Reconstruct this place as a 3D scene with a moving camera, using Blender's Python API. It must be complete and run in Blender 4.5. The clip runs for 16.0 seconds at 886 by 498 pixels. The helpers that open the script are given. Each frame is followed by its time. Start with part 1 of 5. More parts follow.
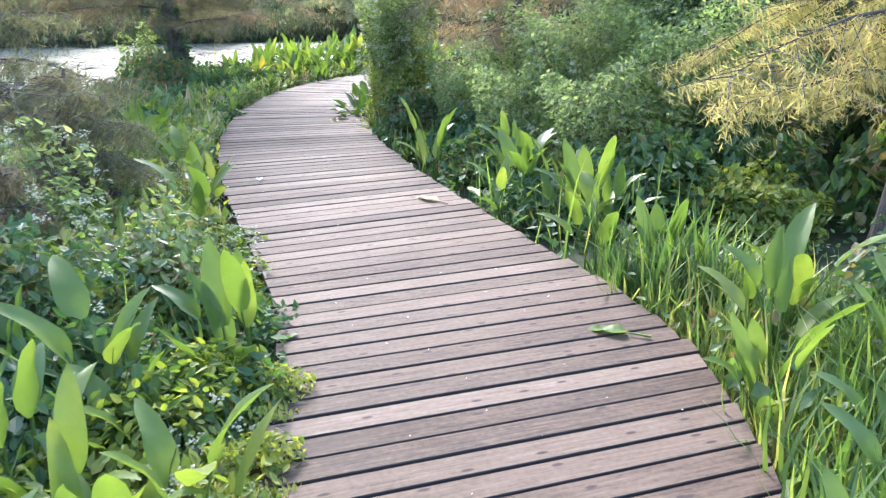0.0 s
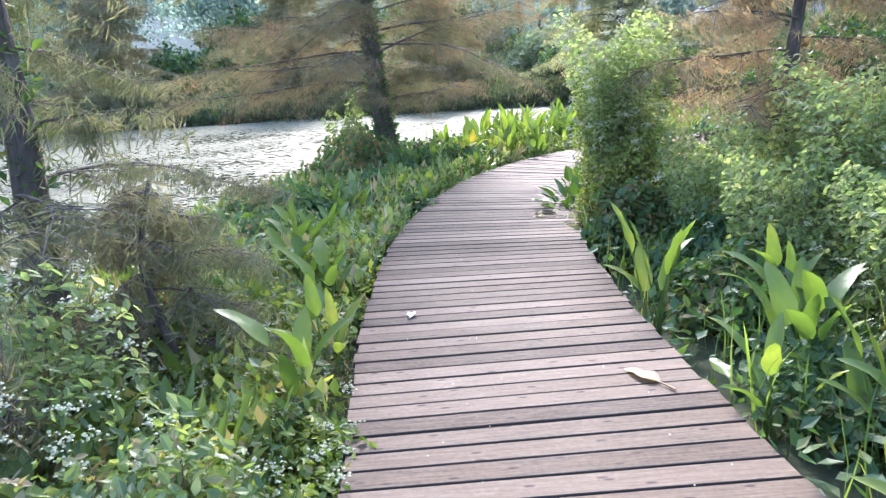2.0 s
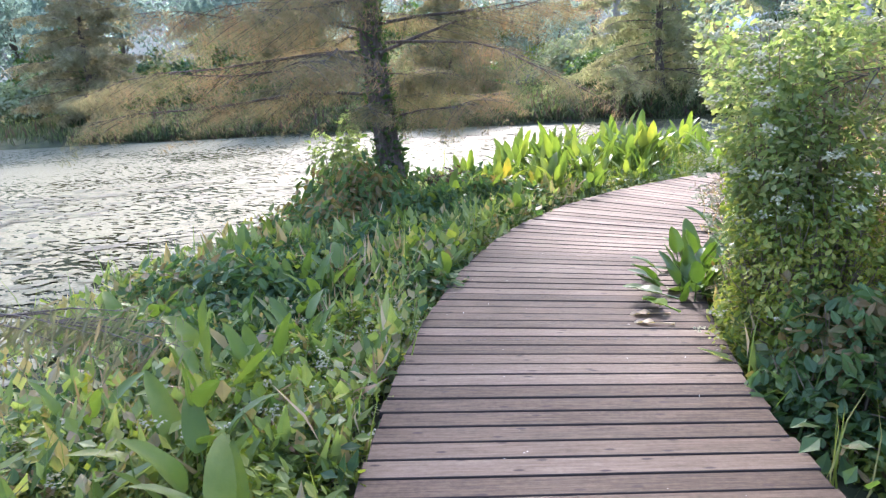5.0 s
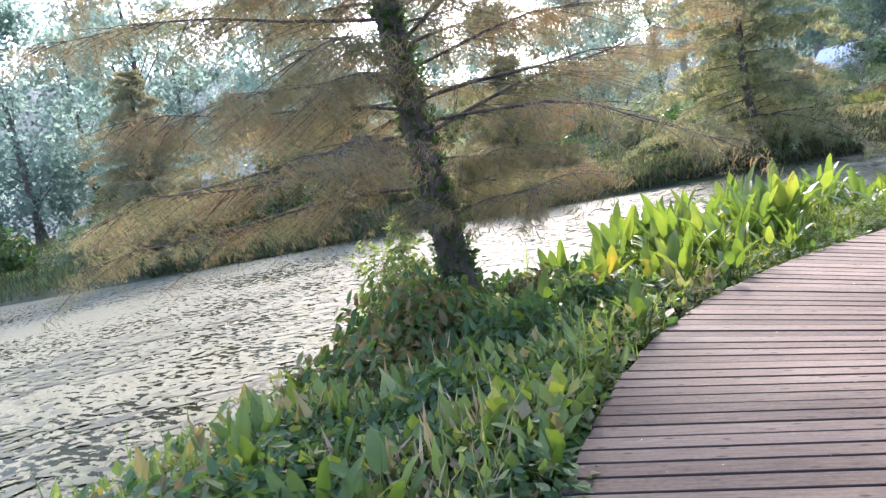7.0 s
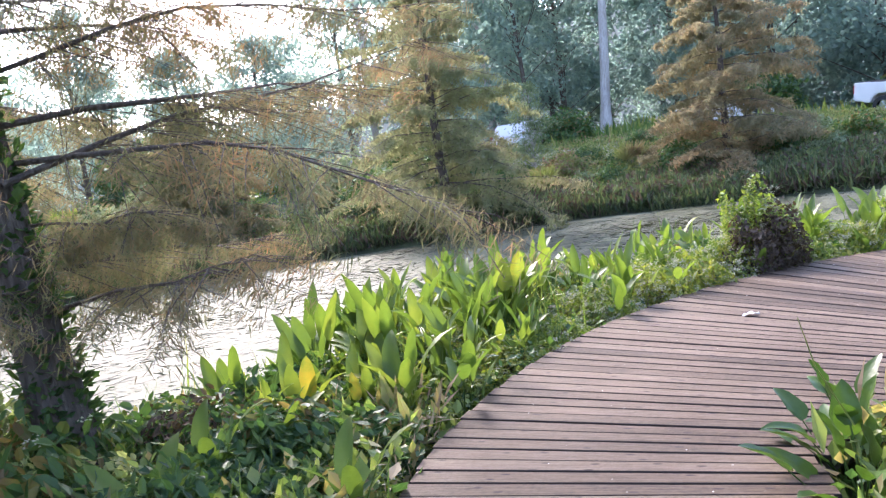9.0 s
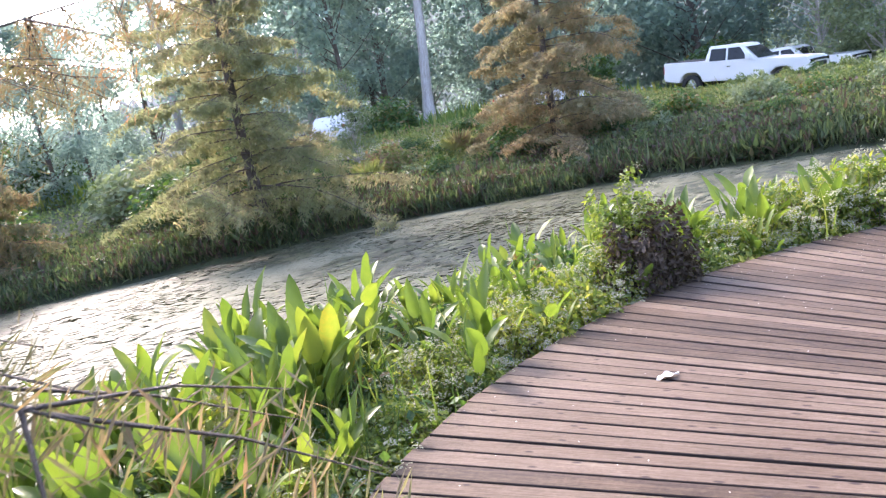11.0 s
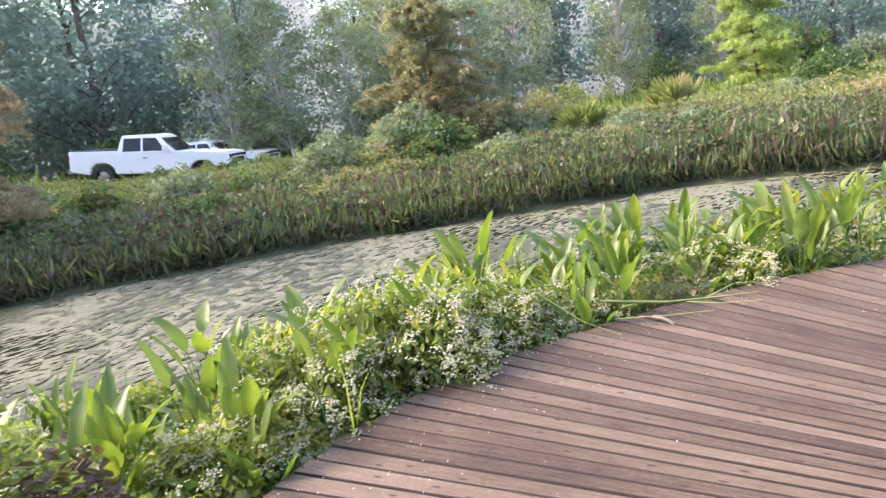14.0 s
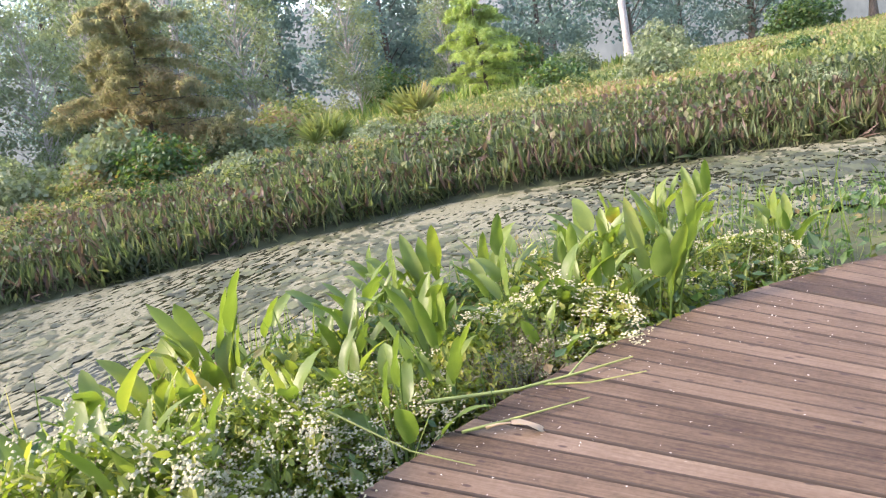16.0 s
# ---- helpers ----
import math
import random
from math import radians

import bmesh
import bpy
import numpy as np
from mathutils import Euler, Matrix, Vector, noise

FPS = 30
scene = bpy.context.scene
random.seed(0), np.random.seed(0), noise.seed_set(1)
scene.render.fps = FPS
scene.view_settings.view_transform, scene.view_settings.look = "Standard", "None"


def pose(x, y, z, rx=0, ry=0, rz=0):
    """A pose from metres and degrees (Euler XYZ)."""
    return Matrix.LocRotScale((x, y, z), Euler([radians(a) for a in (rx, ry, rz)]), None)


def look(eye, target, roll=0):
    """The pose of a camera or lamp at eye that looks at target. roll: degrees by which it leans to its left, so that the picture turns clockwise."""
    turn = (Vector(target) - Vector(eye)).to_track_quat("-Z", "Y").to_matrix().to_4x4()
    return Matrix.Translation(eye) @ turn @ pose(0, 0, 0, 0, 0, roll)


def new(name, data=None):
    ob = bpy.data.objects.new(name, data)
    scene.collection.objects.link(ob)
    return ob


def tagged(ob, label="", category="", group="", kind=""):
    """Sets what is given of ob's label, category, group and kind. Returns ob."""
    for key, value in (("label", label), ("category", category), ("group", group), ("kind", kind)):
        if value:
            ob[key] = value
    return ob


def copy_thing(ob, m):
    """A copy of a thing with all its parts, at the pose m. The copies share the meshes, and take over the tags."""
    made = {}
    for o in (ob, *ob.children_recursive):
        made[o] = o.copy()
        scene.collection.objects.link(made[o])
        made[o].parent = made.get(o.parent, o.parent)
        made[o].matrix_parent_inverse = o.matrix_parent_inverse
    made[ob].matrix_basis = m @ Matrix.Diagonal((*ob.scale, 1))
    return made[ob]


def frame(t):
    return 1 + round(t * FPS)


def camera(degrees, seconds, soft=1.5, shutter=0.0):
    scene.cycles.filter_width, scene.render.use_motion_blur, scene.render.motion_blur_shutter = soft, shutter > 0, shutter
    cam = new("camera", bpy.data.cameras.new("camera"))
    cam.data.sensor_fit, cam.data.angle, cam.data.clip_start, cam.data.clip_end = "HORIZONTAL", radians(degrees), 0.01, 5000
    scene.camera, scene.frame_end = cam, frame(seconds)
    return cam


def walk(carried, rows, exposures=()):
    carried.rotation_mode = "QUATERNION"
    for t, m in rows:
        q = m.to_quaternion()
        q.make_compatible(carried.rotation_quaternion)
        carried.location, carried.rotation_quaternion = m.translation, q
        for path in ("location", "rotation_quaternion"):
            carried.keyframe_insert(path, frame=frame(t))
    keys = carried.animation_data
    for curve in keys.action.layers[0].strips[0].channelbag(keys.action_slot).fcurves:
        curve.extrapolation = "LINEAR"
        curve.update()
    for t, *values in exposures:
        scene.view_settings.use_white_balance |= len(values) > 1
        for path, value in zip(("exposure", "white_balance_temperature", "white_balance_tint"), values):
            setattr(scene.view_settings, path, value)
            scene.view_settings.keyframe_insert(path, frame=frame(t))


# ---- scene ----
from collections import namedtuple

cam = camera(62.1, 16.0, soft=1.25, shutter=0.12)
EXPO = [(0.0, 2.88, 5850, 15.0), (3.2, 2.94, 5950, 20.0), (5.5, 2.90, 6250, 22.0), (7.5, 2.72, 6300, 23.0), (9.0, 2.64, 6200, 23.0), (12.0, 2.88, 6800, 26.0), (16.0, 2.72, 7250, 24.0)]
PATH = [
    (0, (2.164, -0.022, 1.654), (1.764, 1.819, 0.982), -0.6),
    (0.5, (2.269, 0.537, 1.692), (1.856, 2.372, 1.012), -1.2),
    (1, (2.166, 1.046, 1.625), (1.329, 2.749, 0.993), -2.9),
    (1.5, (2.052, 1.608, 1.687), (1.191, 3.339, 1.172), -5.1),
    (2, (1.779, 2.125, 1.676), (0.779, 3.782, 1.174), -3.9),
    (2.5, (1.472, 2.602, 1.681), (0.48, 4.281, 1.237), -5.1),
    (3, (1.238, 3.125, 1.63), (0.28, 4.844, 1.275), -7.1),
    (3.2, (1.062, 3.261, 1.652), (0.03, 4.935, 1.289), -6.9),
    (5.3, (-0.16, 5.189, 1.529), (-1.189, 6.837, 1.054), -2.8),
    (5.5, (-0.274, 5.444, 1.476), (-1.374, 7.063, 1.064), -4.1),
    (6, (-0.573, 5.97, 1.45), (-1.646, 7.617, 1.077), -7.3),
    (6.5, (-0.789, 6.389, 1.502), (-1.964, 7.977, 1.189), -8.6),
    (7, (-1.161, 6.722, 1.485), (-2.373, 8.298, 1.273), -11.2),
    (7.5, (-1.414, 7.24, 1.571), (-2.251, 9.046, 1.381), -9.7),
    (8, (-1.668, 7.667, 1.527), (-2.397, 9.522, 1.367), -9.0),
    (8.5, (-1.836, 8.208, 1.516), (-2.29, 10.145, 1.308), -10.7),
    (9, (-2.029, 8.731, 1.507), (-2.494, 10.667, 1.31), -8.8),
    (9.2, (-2.086, 8.941, 1.51), (-2.409, 10.905, 1.314), -8.9),
    (11.3, (-2.121, 11.334, 1.626), (-2.025, 13.306, 1.311), -12.1),
    (11.5, (-2.104, 11.539, 1.65), (-1.869, 13.506, 1.371), -12.6),
    (12, (-1.935, 12.125, 1.642), (-1.322, 14.009, 1.368), -11.9),
    (12.5, (-1.834, 12.692, 1.638), (-1.161, 14.557, 1.375), -11.5),
    (13, (-1.604, 13.246, 1.648), (-0.703, 15.008, 1.357), -11.5),
    (13.5, (-1.342, 13.696, 1.653), (-0.313, 15.386, 1.361), -10.4),
    (14, (-0.969, 14.203, 1.641), (0.373, 15.646, 1.296), -9.6),
    (14.5, (-0.6, 14.539, 1.647), (0.852, 15.87, 1.299), -10.8),
    (15, (-0.258, 14.945, 1.626), (1.316, 16.129, 1.279), -12.0),
    (15.5, (0.184, 15.28, 1.624), (1.883, 16.257, 1.224), -12.1),
    (16, (0.569, 15.633, 1.58), (2.312, 16.517, 1.155), -10.9),
]
walk(cam, [(t, look(eye, target, roll)) for t, eye, target, roll in PATH], EXPO)


# ---------------------------------------------------------------- light
SUN_AZ, SUN_EL = radians(-31), radians(36)
world = bpy.data.worlds.new("sky")
scene.world = world
world.use_nodes = True
wn, wl = world.node_tree.nodes, world.node_tree.links
sky = wn.new("ShaderNodeTexSky")
sky.sky_type = "NISHITA"
sky.sun_disc = False
sky.sun_elevation, sky.sun_rotation = SUN_EL, SUN_AZ
sky.air_density, sky.dust_density, sky.ozone_density = 1.0, 1.5, 1.0
wn["Background"].inputs["Strength"].default_value = 0.15
wl.new(sky.outputs[0], wn["Background"].inputs["Color"])
sun = new("sun", bpy.data.lights.new("sun", "SUN"))
sun.data.energy, sun.data.angle, sun.data.color = 1.5, radians(14), (1.0, 0.94, 0.84)
sun.matrix_world = look((0, 0, 30), (-math.sin(SUN_AZ) * 30, -math.cos(SUN_AZ) * 30, 30 - 30 * math.tan(SUN_EL)))


# ---------------------------------------------------------------- materials
def material(name):
    m = bpy.data.materials.new(name)
    m.use_nodes = True
    return m, m.node_tree.nodes, m.node_tree.links, m.node_tree.nodes["Principled BSDF"]


def ramp(nodes, stops):
    r = nodes.new("ShaderNodeValToRGB")
    el = r.color_ramp.elements
    while len(el) < len(stops):
        el.new(0.5)
    for e, (p, c) in zip(el, stops):
        e.position, e.color = p, (*c, 1)
    return r


def noise_node(nodes, links, scale, detail=4.0, coords=None, rough=0.6):
    n = nodes.new("ShaderNodeTexNoise")
    n.inputs["Scale"].default_value, n.inputs["Detail"].default_value, n.inputs["Roughness"].default_value = scale, detail, rough
    if coords is not None:
        links.new(coords, n.inputs["Vector"])
    return n


def leaf_material(name, stops, through_light=0.45, gloss=0.45, spread=0.6, patch=1.2, glow=(1.6, 1.7, 0.7)):
    """Leaves: colour from leaf to leaf and from patch to patch, light passing through."""
    m, n, l, b = material(name)
    geo = n.new("ShaderNodeNewGeometry")
    info = n.new("ShaderNodeObjectInfo")
    tex = n.new("ShaderNodeTexCoord")
    big = noise_node(n, l, patch, 2.0, geo.outputs["Position"])
    fine = noise_node(n, l, 30.0, 3.0, tex.outputs["Object"])
    a = n.new("ShaderNodeMath"); a.operation = "MULTIPLY_ADD"
    l.new(geo.outputs["Random Per Island"], a.inputs[0]); a.inputs[1].default_value = spread
    c = n.new("ShaderNodeMath"); c.operation = "MULTIPLY_ADD"
    l.new(big.outputs["Fac"], c.inputs[0]); c.inputs[1].default_value = 1.1; c.inputs[2].default_value = -0.45
    d = n.new("ShaderNodeMath"); d.operation = "MULTIPLY_ADD"
    l.new(info.outputs["Random"], d.inputs[0]); d.inputs[1].default_value = 0.25; l.new(c.outputs[0], d.inputs[2])
    l.new(d.outputs[0], a.inputs[2])
    e = n.new("ShaderNodeMath"); e.operation = "MULTIPLY_ADD"
    l.new(fine.outputs["Fac"], e.inputs[0]); e.inputs[1].default_value = 0.16; l.new(a.outputs[0], e.inputs[2])
    r = ramp(n, stops)
    l.new(e.outputs[0], r.inputs[0])
    l.new(r.outputs[0], b.inputs["Base Color"])
    b.inputs["Roughness"].default_value = gloss
    b.inputs["Specular IOR Level"].default_value = 0.35
    t = n.new("ShaderNodeBsdfTranslucent")
    warm = n.new("ShaderNodeMix"); warm.data_type = "RGBA"; warm.blend_type = "MULTIPLY"; warm.inputs[0].default_value = 1.0
    l.new(r.outputs[0], warm.inputs[6]); warm.inputs[7].default_value = (*glow, 1)
    l.new(warm.outputs[2], t.inputs["Color"])
    mix = n.new("ShaderNodeMixShader"); mix.inputs[0].default_value = through_light
    l.new(b.outputs[0], mix.inputs[1]); l.new(t.outputs[0], mix.inputs[2])
    l.new(mix.outputs[0], n["Material Output"].inputs["Surface"])
    bump = n.new("ShaderNodeBump"); bump.inputs["Strength"].default_value = 0.25; bump.inputs["Distance"].default_value = 0.01
    l.new(fine.outputs["Fac"], bump.inputs["Height"]); l.new(bump.outputs[0], b.inputs["Normal"])
    return m


M_PICKEREL = leaf_material("pickerel_leaf", [(0.0, (0.04, 0.07, 0.025)), (0.35, (0.075, 0.125, 0.034)), (0.7, (0.125, 0.18, 0.042)), (0.92, (0.20, 0.23, 0.052)), (1.0, (0.33, 0.24, 0.05))], 0.4, 0.42, 0.5)
M_VINE = leaf_material("vine_leaf", [(0.0, (0.055, 0.085, 0.022)), (0.4, (0.115, 0.165, 0.035)), (0.75, (0.20, 0.245, 0.05)), (1.0, (0.31, 0.30, 0.075))], 0.42, 0.5, 0.7)
M_DARKVINE = leaf_material("dark_vine_leaf", [(0.0, (0.025, 0.055, 0.03)), (0.5, (0.055, 0.11, 0.045)), (0.85, (0.10, 0.16, 0.05)), (1.0, (0.2, 0.14, 0.07))], 0.4, 0.5)
M_GRASS = leaf_material("grass_blade", [(0.0, (0.045, 0.085, 0.03)), (0.5, (0.09, 0.15, 0.045)), (0.85, (0.17, 0.22, 0.065)), (1.0, (0.30, 0.27, 0.12))], 0.45, 0.45)
M_FIELD = leaf_material("field_grass", [(0.0, (0.05, 0.085, 0.035)), (0.3, (0.10, 0.145, 0.055)), (0.55, (0.165, 0.20, 0.075)), (0.78, (0.24, 0.25, 0.10)), (0.88, (0.30, 0.24, 0.13)), (1.0, (0.25, 0.16, 0.11))], 0.4, 0.6, 0.6, 0.28, (1.5, 1.6, 0.85))
M_SHORE = leaf_material("shore_leaf", [(0.0, (0.025, 0.035, 0.02)), (0.35, (0.055, 0.08, 0.038)), (0.7, (0.105, 0.14, 0.06)), (0.9, (0.17, 0.19, 0.085)), (1.0, (0.11, 0.075, 0.06))], 0.35, 0.5, 0.85, 0.4, (1.4, 1.5, 0.9))
M_CYPRESS = leaf_material("cypress_spray", [(0.0, (0.10, 0.13, 0.075)), (0.45, (0.16, 0.165, 0.105)), (0.72, (0.21, 0.17, 0.12)), (0.92, (0.29, 0.17, 0.115)), (1.0, (0.36, 0.20, 0.115))], 0.5, 0.8, 0.4, 0.9, (1.6, 1.5, 0.95))
M_CYPGOLD = leaf_material("golden_cypress_spray", [(0.0, (0.16, 0.175, 0.11)), (0.45, (0.215, 0.21, 0.135)), (0.75, (0.27, 0.23, 0.15)), (1.0, (0.33, 0.235, 0.15))], 0.55, 0.8, 0.5, 0.5, (1.55, 1.45, 1.1))
M_CYPOLIVE = leaf_material("olive_cypress_spray", [(0.0, (0.14, 0.155, 0.10)), (0.5, (0.21, 0.195, 0.135)), (0.85, (0.27, 0.20, 0.145)), (1.0, (0.33, 0.20, 0.13))], 0.5, 0.8, 0.5, 0.5, (1.5, 1.5, 1.0))
M_CYPYELLOW = leaf_material("yellow_cypress_spray", [(0.0, (0.19, 0.22, 0.10)), (0.45, (0.29, 0.28, 0.13)), (0.8, (0.36, 0.31, 0.15)), (1.0, (0.42, 0.30, 0.15))], 0.5, 0.8, 0.5, 0.7, (1.7, 1.6, 0.95))
M_CYPMUTED = leaf_material("muted_cypress_spray", [(0.0, (0.16, 0.20, 0.115)), (0.5, (0.215, 0.225, 0.145)), (0.8, (0.28, 0.23, 0.155)), (1.0, (0.33, 0.22, 0.15))], 0.62, 0.8, 0.4, 0.45, (1.7, 1.6, 1.1))
M_CYPGREEN = leaf_material("green_cypress_spray", [(0.0, (0.18, 0.25, 0.10)), (0.5, (0.26, 0.34, 0.14)), (1.0, (0.34, 0.40, 0.18))], 0.5, 0.7, 0.6, 0.6)
# leaf colour paled and blued, distance haze put into the base colour
M_WOODS = leaf_material("hazed_woodland_leaf", [(0.0, (0.10, 0.145, 0.135)), (0.5, (0.155, 0.205, 0.185)), (0.85, (0.195, 0.245, 0.205)), (1.0, (0.23, 0.27, 0.21))], 0.75, 0.6, 0.5, 0.15, (1.6, 1.75, 1.6))
M_PALE = leaf_material("pale_leaf", [(0.0, (0.11, 0.15, 0.09)), (0.5, (0.18, 0.22, 0.13)), (1.0, (0.27, 0.30, 0.18))], 0.4, 0.6, 0.6, 0.3, (1.4, 1.5, 1.0))
M_BANK = leaf_material("bank_leaf", [(0.0, (0.035, 0.055, 0.03)), (0.3, (0.08, 0.125, 0.05)), (0.6, (0.15, 0.205, 0.08)), (0.9, (0.25, 0.29, 0.12)), (1.0, (0.28, 0.22, 0.13))], 0.4, 0.45, 0.75, 0.9)
M_THICKET = leaf_material("thicket_leaf", [(0.0, (0.07, 0.11, 0.05)), (0.4, (0.14, 0.195, 0.085)), (0.75, (0.21, 0.265, 0.12)), (1.0, (0.30, 0.32, 0.16))], 0.6, 0.5, 0.75, 1.4, (1.7, 1.75, 1.0))
M_GLOSSY = leaf_material("glossy_paddle_leaf", [(0.0, (0.025, 0.055, 0.018)), (0.5, (0.05, 0.10, 0.025)), (0.9, (0.09, 0.15, 0.03)), (1.0, (0.20, 0.22, 0.04))], 0.3, 0.32, 0.5)
M_DEAD = leaf_material("dead_leaf", [(0.0, (0.16, 0.10, 0.06)), (0.5, (0.32, 0.22, 0.14)), (1.0, (0.50, 0.40, 0.28))], 0.25, 0.7)


def plain_material(name, stops, scale=8.0, rough=0.7, bump=0.3, metal=0.0, stretch=(1, 1, 1), dist=0.01):
    m, n, l, b = material(name)
    tex = n.new("ShaderNodeTexCoord")
    mp = n.new("ShaderNodeMapping"); mp.inputs["Scale"].default_value = stretch
    l.new(tex.outputs["Object"], mp.inputs["Vector"])
    a = noise_node(n, l, scale, 6.0, mp.outputs[0])
    c = noise_node(n, l, scale * 0.17, 3.0, mp.outputs[0])
    s = n.new("ShaderNodeMath"); s.operation = "MULTIPLY_ADD"; s.inputs[1].default_value = 0.55
    l.new(a.outputs["Fac"], s.inputs[0])
    k = n.new("ShaderNodeMath"); k.operation = "MULTIPLY"; k.inputs[1].default_value = 0.45
    l.new(c.outputs["Fac"], k.inputs[0]); l.new(k.outputs[0], s.inputs[2])
    r = ramp(n, stops); l.new(s.outputs[0], r.inputs[0]); l.new(r.outputs[0], b.inputs["Base Color"])
    b.inputs["Roughness"].default_value, b.inputs["Metallic"].default_value = rough, metal
    if bump:
        bp = n.new("ShaderNodeBump"); bp.inputs["Strength"].default_value = bump; bp.inputs["Distance"].default_value = dist
        l.new(a.outputs["Fac"], bp.inputs["Height"]); l.new(bp.outputs[0], b.inputs["Normal"])
    return m


M_BARK = plain_material("bark", [(0.3, (0.045, 0.035, 0.03)), (0.5, (0.10, 0.08, 0.065)), (0.7, (0.20, 0.165, 0.135))], 9, 0.9, 0.9, 0, (4, 4, 0.7), 0.03)
M_PALEBARK = plain_material("pale_bark", [(0.3, (0.20, 0.17, 0.15)), (0.5, (0.40, 0.36, 0.33)), (0.7, (0.55, 0.51, 0.48))], 6, 0.85, 0.5, 0, (3, 3, 0.6), 0.03)
M_STEM = plain_material("green_stem", [(0.3, (0.14, 0.20, 0.05)), (0.7, (0.34, 0.36, 0.10))], 12, 0.5, 0.1)
M_DRYSTEM = plain_material("dry_stem", [(0.3, (0.11, 0.08, 0.05)), (0.7, (0.27, 0.21, 0.14))], 14, 0.8, 0.2)
M_FLOWER = plain_material("white_blossom", [(0.3, (0.30, 0.29, 0.15)), (0.7, (0.52, 0.49, 0.32))], 40, 0.8, 0.3, 0, (1, 1, 1), 0.005)
M_PETAL = plain_material("fallen_petal", [(0.3, (0.6, 0.58, 0.52)), (0.7, (0.85, 0.83, 0.78))], 30, 0.7, 0)
M_BROWNDEAD = leaf_material("brown_dead_leaf", [(0.0, (0.03, 0.022, 0.016)), (0.5, (0.07, 0.048, 0.035)), (1.0, (0.14, 0.10, 0.07))], 0.2, 0.8)
M_SOIL = plain_material("marsh_ground", [(0.3, (0.028, 0.03, 0.016)), (0.5, (0.05, 0.06, 0.025)), (0.7, (0.10, 0.105, 0.04))], 3.0, 0.95, 0.8, 0, (1, 1, 1), 0.05)
M_PAINT = plain_material("white_car_paint", [(0.3, (0.70, 0.69, 0.67)), (0.7, (0.76, 0.75, 0.73))], 2, 0.25, 0)
M_SILVER = plain_material("silver_car_paint", [(0.3, (0.55, 0.56, 0.58)), (0.7, (0.62, 0.63, 0.64))], 2, 0.3, 0, 0.3)
M_TYRE = plain_material("tyre_rubber", [(0.3, (0.012, 0.012, 0.012)), (0.7, (0.03, 0.03, 0.03))], 20, 0.8, 0.2)
M_CHROME = plain_material("chrome", [(0.3, (0.6, 0.6, 0.6)), (0.7, (0.7, 0.7, 0.7))], 5, 0.25, 0, 1.0)
M_BLACK = plain_material("black_plastic", [(0.3, (0.01, 0.01, 0.011)), (0.7, (0.025, 0.025, 0.027))], 10, 0.45, 0.1)
M_TAIL = plain_material("red_lens", [(0.3, (0.30, 0.02, 0.02)), (0.7, (0.4, 0.03, 0.03))], 10, 0.2, 0)
M_MARK = plain_material("burnt_mark", [(0.3, (0.045, 0.033, 0.03)), (0.7, (0.08, 0.06, 0.055))], 30, 0.9, 0)
M_SAND = plain_material("sandy_track", [(0.3, (0.30, 0.25, 0.18)), (0.7, (0.45, 0.39, 0.29))], 2.0, 0.95, 0.4)


def glass_material():
    m, n, l, b = material("window_glass")
    b.inputs["Base Color"].default_value = (0.03, 0.036, 0.04, 1)
    b.inputs["Roughness"].default_value = 0.06
    b.inputs["Transmission Weight"].default_value = 0.25
    return m


M_GLASS = glass_material()


